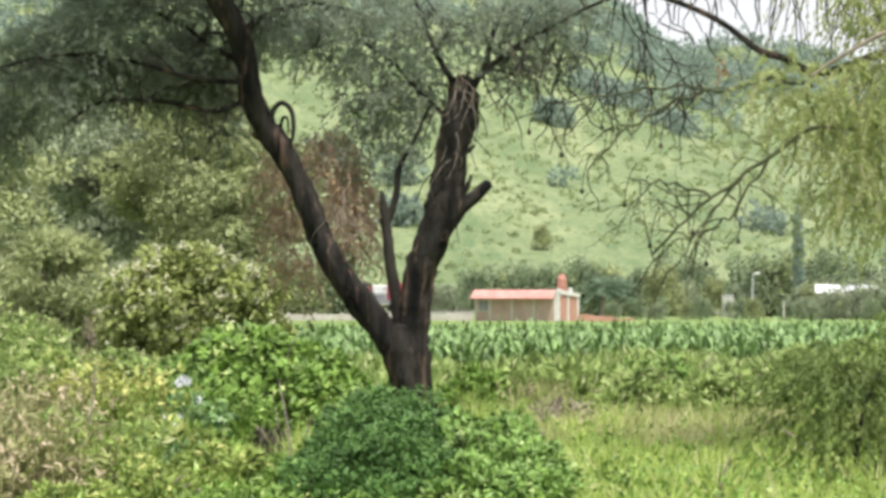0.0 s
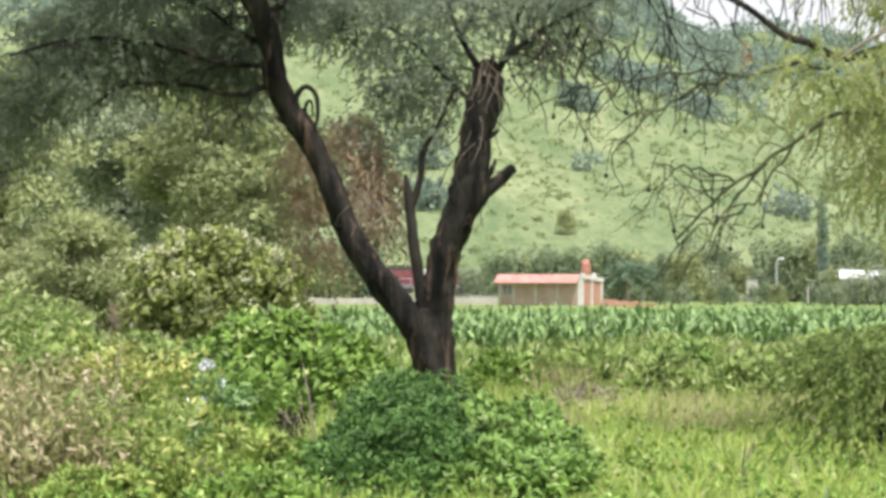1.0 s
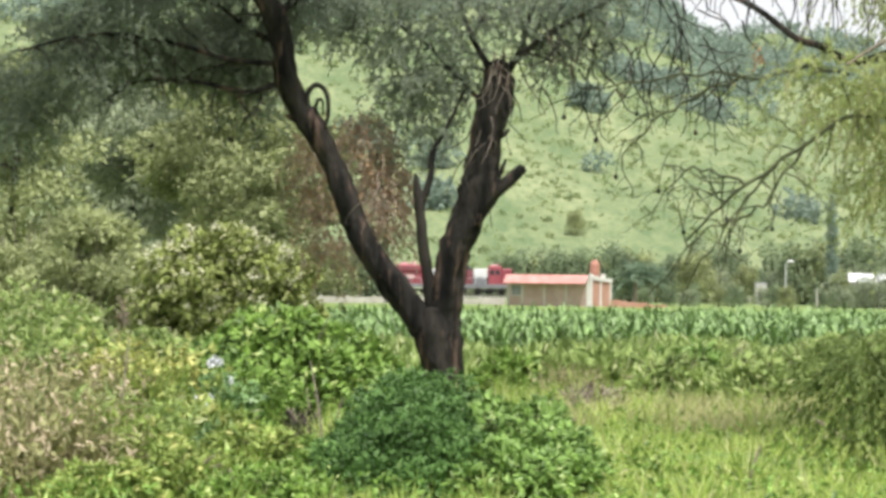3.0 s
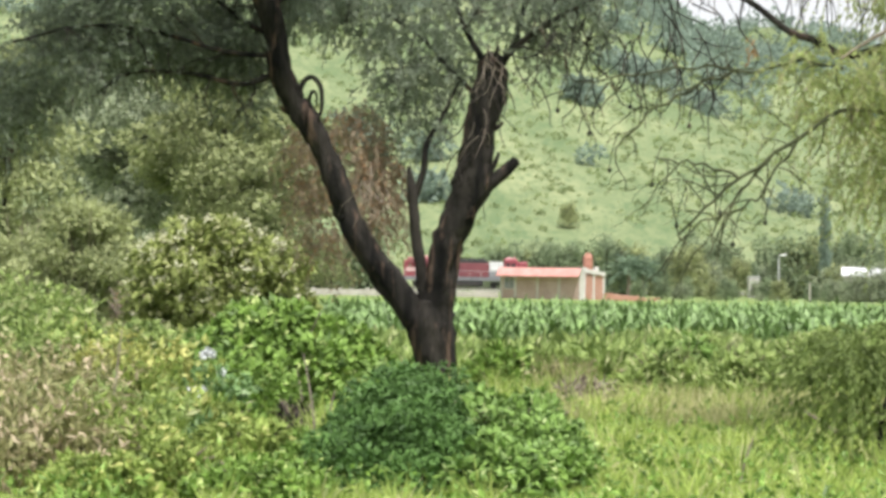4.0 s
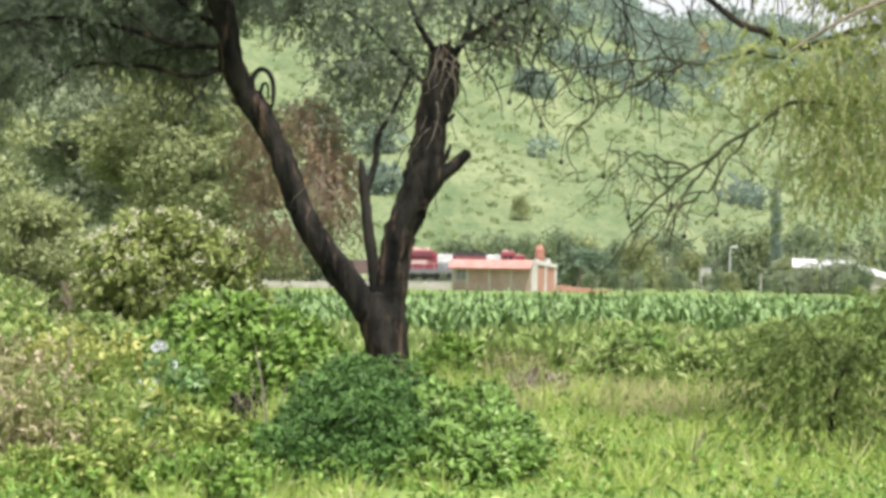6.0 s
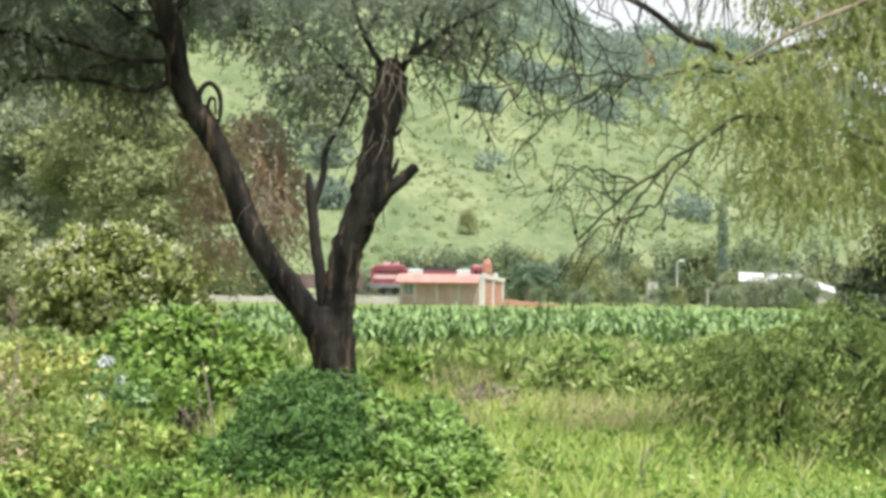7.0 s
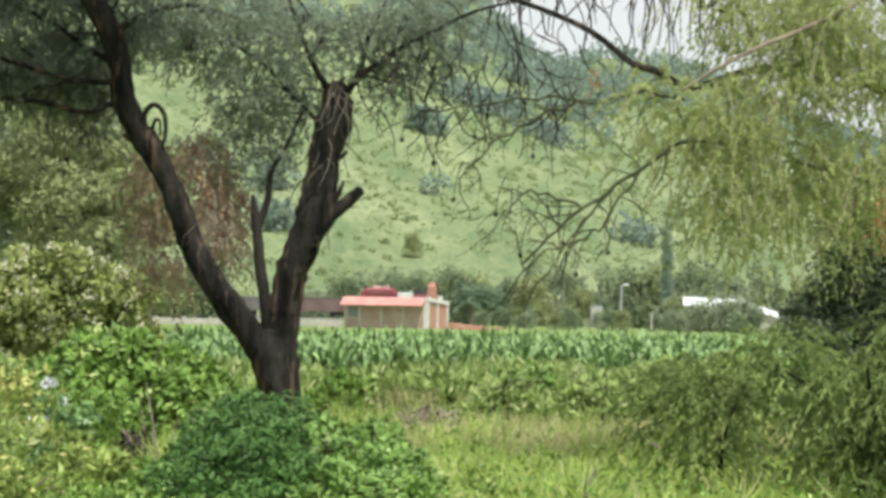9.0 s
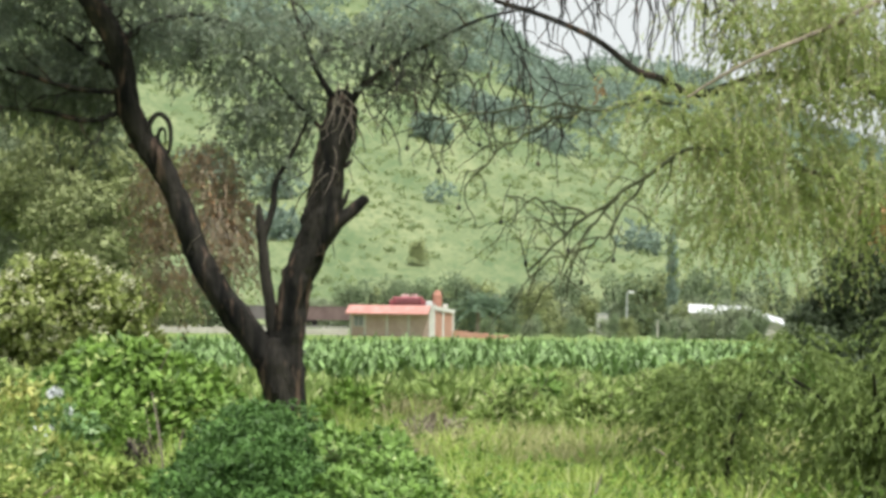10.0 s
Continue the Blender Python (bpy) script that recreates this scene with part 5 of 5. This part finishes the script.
def weed_clump(name, x, y, rx, ry, h, n, mat, label, category="weeds", blade=0.3, wid=0.014, side_leaves=14, leaf=0.095, lw=0.045, group=""):
    """Upright stalks with small leaves along them."""
    t = thing(name, pose(x, y, 0), label, category, group)
    s, f = Soup(), Soup()
    a, r = rng.uniform(0, 6.28, n), np.sqrt(rng.random(n))
    p = np.stack([np.cos(a) * r * rx, np.sin(a) * r * ry, np.zeros(n)], 1)
    hh = h * rng.uniform(0.55, 1.05, n) * (1 - 0.3 * r ** 2)
    d = unit(np.stack([rng.normal(size=n) * 0.16 + 0.2 * np.cos(a) * r, rng.normal(size=n) * 0.16, np.ones(n)], 1))
    s.leaves(p, d, hh, wid)
    tagged(part("stalks", s, mat, t), kind="stuff")
    u = rng.random((n, side_leaves)) ** 0.7
    q = p[:, None] + d[:, None] * (hh[:, None] * u)[..., None]
    ax = rng.normal(size=q.shape) + np.array([0, 0, 0.5])
    k = n * side_leaves
    f.leaves(q.reshape(-1, 3), ax.reshape(-1, 3), leaf * rng.uniform(0.5, 1.3, k), lw * rng.uniform(0.6, 1.3, k))
    tagged(part("leaves", f, mat, t), kind="stuff")
    return t


def left_side():
    field_tree(-7.2, 72, 8.2, 2.7, 20000, 0.15, OLIVE_LEAF, "olive green thorn tree at the field's edge")
    field_tree(-10.4, 76, 9.0, 3.0, 20000, 0.15, GREY_LEAF, "grey-green thorn tree at the field's edge")
    field_tree(-8.9, 82, 8.4, 2.5, 15000, 0.15, GREY_LEAF, "dense grey-green tree at the field's edge")
    field_tree(-5.7, 76, 7.3, 1.8, 15000, 0.15, OLIVE_LEAF, "small olive green tree at the field's edge")
    field_tree(-12.2, 66, 8.0, 2.4, 12000, 0.15, OLIVE_LEAF, "olive green thorn tree at the field's edge")
    field_tree(-13.6, 88, 8.0, 3.2, 12000, 0.17, GREY_LEAF, "tall grey-green tree at the field's edge")
    shrub("thorn_shrub", -7.7, 50, 1.5, 1.4, 3.1, 9000, 0.16, 0.065, OLIVE_LEAF, "tall olive green thorn shrub", droop=0.2, loose=True)
    shrub("thorn_shrub", -9.4, 52, 1.4, 1.4, 3.3, 8000, 0.16, 0.065, OLIVE_LEAF, "tall olive thorn shrub", droop=0.2, loose=True)
    shrub("thorn_shrub", -6.4, 54, 1.2, 1.2, 3.0, 6000, 0.15, 0.06, GREY_LEAF, "grey-green thorn shrub behind the flowering bush", droop=0.2, loose=True)
    flowering_shrub(-4.15, 42, 1.65, 1.3, 2.55)
    # this shrub's shade is in its leaf colour
    shrub("dark_shrub", 9.4, 40, 1.8, 1.3, 4.1, 15000, 0.13, 0.06, SHADE_LEAF, "dull green shrub behind the weeping tree, leaves darkened for shade", lobes_n=22)
    shrub("dry_shrub", -6.0, 45, 0.7, 0.6, 1.7, 1500, 0.06, 0.02, RUST_LEAF, "half dry grey-brown twiggy shrub", stems=50, stem_mat=DEAD_TWIG)
    # dry stems; the bark-dark leaves fill in the hollow's shade
    shrub("dry_shrub", -1.85, 26.6, 0.3, 0.3, 0.42, 420, 0.06, 0.02, BARK, "dry stems in a hollow among green leaves, darkened for its shade", stems=16, stem_mat=DEAD_TWIG)
    shrub("leafy_shrub", -2.3, 32, 1.3, 1.1, 1.36, 6200, 0.15, 0.085, BRIGHT_LEAF, "bright green broad-leaved shrub", lobes_n=24)
    shrub("leafy_shrub", -1.75, 35.5, 0.75, 0.7, 1.12, 3300, 0.15, 0.085, BRIGHT_LEAF, "bright green broad-leaved shrub beside the trunk", lobes_n=18)
    shrub("leafy_shrub", -3.2, 36, 0.9, 0.8, 1.2, 3000, 0.15, 0.085, BRIGHT_LEAF, "bright green broad-leaved shrub", lobes_n=14)
    shrub("dense_bush", -0.47, 22.0, 0.86, 2.3, 0.88, 17000, 0.072, 0.034, DARK_LEAF, "dense dark green bush at the tree's foot", lobes_n=30)
    shrub("dense_bush", 0.4, 21.6, 0.62, 2.2, 0.72, 9500, 0.09, 0.05, BUSH_LEAF, "rounded leafy bush beside the dark one", lobes_n=24)
    for x, y, rr, h, mat, lab in ((-2.6, 25.6, 0.6, 0.45, BRIGHT_LEAF, "bright leafy weeds in the foreground"), (-2.0, 22.4, 0.6, 0.4, YELLOW_WEED, "low yellow-green weeds in the foreground"),
                                  (-1.25, 23.6, 0.4, 0.25, BRIGHT_LEAF, "bright leafy weeds in the foreground"), (-3.0, 21.6, 0.6, 0.6, YELLOW_WEED, "low yellow-green weeds in the foreground"),
                                  (-1.2, 21.8, 0.55, 0.3, BRIGHT_LEAF, "low bright weeds in the foreground"), (-3.1, 29.6, 0.7, 0.95, BUSH_LEAF, "green leafy weeds by the shrubs"),
                                  (-3.9, 31.0, 0.8, 1.15, WEED, "pale green leafy weeds by the shrubs"), (-2.4, 20.2, 0.6, 0.35, YELLOW_WEED, "low yellow-green weeds in the foreground"), (-1.6, 19.2, 0.6, 0.3, BRIGHT_LEAF, "low bright weeds in the foreground"), (-2.75, 18.8, 0.5, 0.35, YELLOW_WEED, "low yellow-green weeds in the foreground"),
                                  (-4.6, 30, 0.7, 1.2, YELLOW_WEED, "yellow-green leafy weeds by the shrubs")):
        shrub("leafy_weeds", x, y, rr, rr * 0.9, h, 2700 if y < 24 else 1700, 0.085 if y < 24 else 0.125, 0.045 if y < 24 else 0.07, mat, lab, "weeds", 16, 14, 0.0, "leafy weeds")
    weed_clump("tall_weeds", -3.65, 21.5, 0.8, 0.8, 0.95, 190, STRAW, "straw-coloured tall dry weeds", side_leaves=14, leaf=0.11, lw=0.04)
    weed_clump("tall_weeds", -3.4, 22.5, 0.8, 0.7, 0.82, 110, WEED, "green stalks among the dry weeds", side_leaves=18, leaf=0.12, lw=0.05)
    weed_clump("tall_weeds", -4.5, 26, 0.9, 0.8, 1.1, 180, STRAW, "straw-coloured tall dry weeds", side_leaves=14, leaf=0.12, lw=0.045)
    weed_clump("tall_weeds", -4.8, 27.5, 0.9, 0.7, 1.25, 150, WEED, "green stalks among the dry weeds", side_leaves=20, leaf=0.13, lw=0.055)
    weed_clump("tall_weeds", -6.2, 34, 1.0, 1.0, 1.75, 420, WEED, "green tall weeds", side_leaves=22, leaf=0.14, lw=0.06)
    weed_clump("tall_weeds", -5.1, 37, 1.2, 0.8, 1.05, 260, WEED, "green tall weeds", side_leaves=26)
    weed_clump("tall_weeds", -3.4, 19.6, 0.7, 0.6, 0.85, 110, STRAW, "straw-coloured dry weeds in the foreground", side_leaves=18, leaf=0.12, lw=0.045)
    weed_clump("tall_weeds", -3.0, 20.6, 0.5, 0.5, 0.75, 120, YELLOW_WEED, "yellow-green leafy weeds", side_leaves=20)
    weed_clump("yellow_weeds", -3.75, 27, 0.42, 0.4, 1.12, 120, YELLOW_TOP, "yellow flowering weeds in full bloom", side_leaves=26, leaf=0.11, lw=0.06)
    weed_clump("yellow_weeds", -3.2, 27.5, 0.3, 0.3, 1.12, 60, YELLOW_TOP, "yellow flowering weeds in full bloom", side_leaves=26, leaf=0.11, lw=0.06)
    weed_clump("yellow_weeds", -3.4, 26.5, 0.6, 0.5, 0.85, 130, YELLOW_WEED, "yellow-green flowering weeds", side_leaves=26)
    weed_clump("soft_weeds", -2.4, 22.8, 0.26, 0.3, 0.45, 90, COOL_LEAF, "cool blue-green soft weeds in the foreground", side_leaves=26, leaf=0.09, lw=0.04)
    weed_clump("soft_weeds", -2.75, 27.0, 0.35, 0.3, 0.8, 80, COOL_LEAF, "cool blue-green weeds round the white flowers", side_leaves=24, leaf=0.1, lw=0.05)
    weed_clump("yellow_weeds", -2.75, 24.5, 0.5, 0.5, 0.6, 110, YELLOW_WEED, "low yellow-green weeds", side_leaves=20, leaf=0.13, lw=0.06)
    weed_clump("yellow_weeds", -2.0, 23.2, 0.9, 0.6, 0.3, 220, BRIGHT_LEAF, "low bright green weeds", side_leaves=22)
    weed_clump("green_weeds", -2.75, 28.5, 0.7, 0.5, 0.85, 200, BRIGHT_LEAF, "fresh green weeds with soft leaves", side_leaves=26)
    for x, y, z in ((-2.83, 27.4, 0.87), (-2.78, 27.4, 0.84), (-2.87, 27.4, 0.83), (-2.69, 25.0, 0.52), (-2.63, 25.0, 0.55), (-2.73, 25.0, 0.56), (-2.64, 27.0, 0.66)):
        fl = thing("white_flower", pose(x, y, z), "white bindweed flower among the leaves", "flower", "white flowers")
        s = Soup()
        s.leaves(np.zeros((9, 3)), np.stack([np.cos(np.arange(9) * 0.7), -0.6 * np.ones(9), np.sin(np.arange(9) * 0.7)], 1), 0.068, 0.055)
        part("petals", s, PETAL, fl)
        s = Soup()
        s.tube([(0, 0, 0), (0.03, 0.05, -z * 0.5), (0.02, 0.05, -z)], [0.006, 0.008, 0.01], 4)
        part("stem", s, BRIGHT_LEAF, fl)
    for x, y, h, lean in ((-1.45, 24.5, 0.95, -0.15), (-1.38, 24.4, 0.6, 0.1), (-1.9, 29.5, 0.6, -0.1), (-3.2, 22.5, 1.2, 0.1), (2.28, 21.0, 0.42, 0.12)):
        s = Soup()
        s.tube([(x, y, -0.05), (x + lean * 0.4, y, h * 0.5), (x + lean, y, h)], [0.012, 0.01, 0.006], 5)
        tagged(part("dry_stalk", s, DEAD_TWIG), "thin bare dry stalk standing in the weeds", "stalk", "dry stalks")


left_side()


def meadow():
    """Grass over the near ground, shorter on the open meadow, and rank weeds towards the field."""
    s = Soup()
    n = 160000
    y = 15.5 + 32 * rng.random(n) ** 1.3
    x = rng.uniform(-0.21, 0.29, n) * y
    clump = np.array([noise.noise(Vector((a * 0.9, b * 0.45, 0))) for a, b in zip(x, y)])
    fine = np.array([noise.noise(Vector((a * 3.1, b * 1.6, 4))) for a, b in zip(x, y)])
    h = (0.07 + 0.62 * np.maximum(0, fine + 0.5 * clump) ** 1.2) * rng.uniform(0.5, 1.4, n)
    d = np.stack([rng.normal(size=n) * 0.6, rng.normal(size=n) * 0.6, np.ones(n)], 1)
    s.leaves(np.stack([x, y, np.full(n, -0.06)], 1), d, (np.maximum(h, 0.06) + 0.06) * np.clip((y - 13) / 10, 0.5, 1), 0.019)
    ob = part("meadow_grass", s, GRASS)
    tagged(ob, "fresh light green meadow grass with dry tufts", "grass", kind="stuff")
    s = Soup()
    n = 16000
    y = rng.uniform(29.5, 37.5, n)
    x = rng.uniform(0.035, 0.2, n) * y
    keep = np.array([noise.noise(Vector((a * 0.8, b * 0.5, 2))) for a, b in zip(x, y)]) > -0.12
    x, y = x[keep], y[keep]
    n = len(x)
    d = np.stack([rng.normal(size=n) * 0.5, rng.normal(size=n) * 0.5, np.ones(n)], 1)
    s.leaves(np.stack([x, y, np.full(n, -0.04)], 1), d, rng.uniform(0.1, 0.36, n), 0.017)
    ob = part("dry_meadow_grass", s, DRY_GRASS)
    tagged(ob, "pale dry grass along the meadow's far side", "grass", kind="stuff")
    s = Soup()
    n = 22000
    y = 16 + 32 * rng.random(n) ** 1.3
    x = rng.uniform(-0.2, 0.28, n) * y
    keep = np.array([noise.noise(Vector((a * 1.4, b * 0.8, 9))) for a, b in zip(x, y)]) > 0.05
    x, y = x[keep], y[keep]
    n = len(x)
    d = rng.normal(size=(n, 3)) + np.array([0, 0, 0.5])
    s.leaves(np.stack([x, y, 0.02 + 0.26 * rng.random(n) ** 1.2], 1), d, rng.uniform(0.05, 0.11, n), rng.uniform(0.025, 0.05, n))
    ob = part("meadow_herbs", s, BRIGHT_LEAF)
    tagged(ob, "small broad-leaved herbs among the grass", "herbs", kind="stuff")
    s = Soup()
    n = 46000
    y = rng.uniform(41, 66, n)
    x = rng.uniform(-0.2, 0.28, n) * y
    clump = np.array([noise.noise(Vector((a * 0.35, b * 0.2, 5))) for a, b in zip(x, y)])
    top = np.clip(0.34 + 0.6 * clump - (y - 44) * 0.006, 0.05, 0.8)
    z = top * rng.random(n) ** 0.6
    d = rng.normal(size=(n, 3)) * 0.7 + np.array([0, 0, 0.9])
    s.leaves(np.stack([x, y, z], 1), d, rng.uniform(0.15, 0.42, n) * np.clip(1.4 - (y - 44) / 26, 0.35, 1), rng.uniform(0.06, 0.13, n))
    ob = part("rank_weeds", s, WEED)
    tagged(ob, "rank mixed weeds between meadow and maize", "weeds", kind="stuff")


meadow()


def right_weeds():
    for x, y, r, h, mat, label in ((5.2, 52, 1.2, 0.7, WEED, "tall green weeds before the maize"), (7.0, 50, 1.3, 0.75, WEED, "leafy green weed thicket"),
                                   (8.8, 52, 1.4, 0.9, WEED, "tall green weeds before the maize"), (6.2, 58, 1.5, 0.7, BRIGHT_LEAF, "bright leafy weeds before the maize"),
                                   (3.4, 62, 1.3, 0.45, WEED, "tall green weeds before the maize"), (9.9, 58, 1.5, 0.9, BRIGHT_LEAF, "leafy bright weed thicket"),
                                   (11.4, 50, 1.4, 1.4, WEED, "tall green weeds before the maize"), (4.4, 46, 0.8, 0.7, WEED, "low leafy weed thicket"), (12.6, 58, 1.6, 1.4, WEED, "tall green weeds before the maize")):
        shrub("weed_thicket", x, y, r, r * 0.8, h, 3800, 0.14, 0.05, mat, label, "weeds", 18, 14, 0.1, "weeds before the maize")
    for x, y, r, h, mat in ((3.0, 38, 0.7, 0.7, WEED), (4.1, 37, 0.8, 0.75, WEED), (5.2, 38, 0.9, 0.85, WEED), (6.3, 37, 0.9, 0.9, WEED), (7.4, 38.5, 1.0, 1.0, BUSH_LEAF), (8.6, 40, 1.0, 1.15, WEED),
                            (2.3, 42, 0.7, 0.55, WEED), (0.55, 41, 0.7, 0.55, BRIGHT_LEAF), (1.4, 45, 0.9, 0.6, WEED), (3.6, 42, 0.9, 0.8, BUSH_LEAF)):
        shrub("weed_thicket", x, y, r, r * 0.8, h, 1500, 0.19, 0.06, mat, "leafy green weeds at the meadow's far edge", "weeds", 22, 14, 0.0, "weeds at the meadow's edge")
    for x, y in ((2.1, 55), (3.1, 44.5), (3.0, 40.8), (3.6, 41.5), (1.5, 40.5), (3.3, 47), (1.2, 44)):
        weed_clump("dry_grass_tuft", x, y, 0.55, 0.45, 0.55, 80, STRAW, "pale dry grass tuft with seed heads", "grass", side_leaves=8, leaf=0.12, wid=0.02, lw=0.025, group="dry grass tufts")
    s = Soup()
    s.tube([(3.35, 27, 0.5), (3.75, 27, 0.27), (4.15, 27, 0.0)], [0.012, 0.016, 0.02], 7)
    tagged(part("fallen_branch", s, BARK_PALE), "dead stick leaning in the meadow grass", "branch")
    s = Soup()
    n = 420
    p = np.stack([rng.normal(size=n) * 0.2 + 1.6, rng.normal(size=n) * 0.25 + 34.2, 0.32 * rng.random(n)], 1)
    s.leaves(p, rng.normal(size=(n, 3)) + np.array([0, 0, 0.4]), 0.17, 0.028)
    tagged(part("dry_brush", s, DEAD_TWIG), "heap of brown dry brush on the meadow", "brush", kind="stuff")


right_weeds()


def motions():
    """The train rolls steadily past behind the house; each wheel turns with it."""
    speed, x0 = 3.419, -4.1
    for ob, wheels, back in TRAIN:
        walk(ob, [(t, pose(x0 + back + speed * t, TRACK_Y, RAIL_Z)) for t in (0.0, 2.5, 5.0, 7.5, 10.0)])
        for w in wheels:
            r = w.location.z
            home = w.location.copy()
            step = 0.2
            walk(w, [(k * step, pose(home.x, home.y, home.z, 0, math.degrees(speed * k * step / r), 0)) for k in range(51)])


motions()
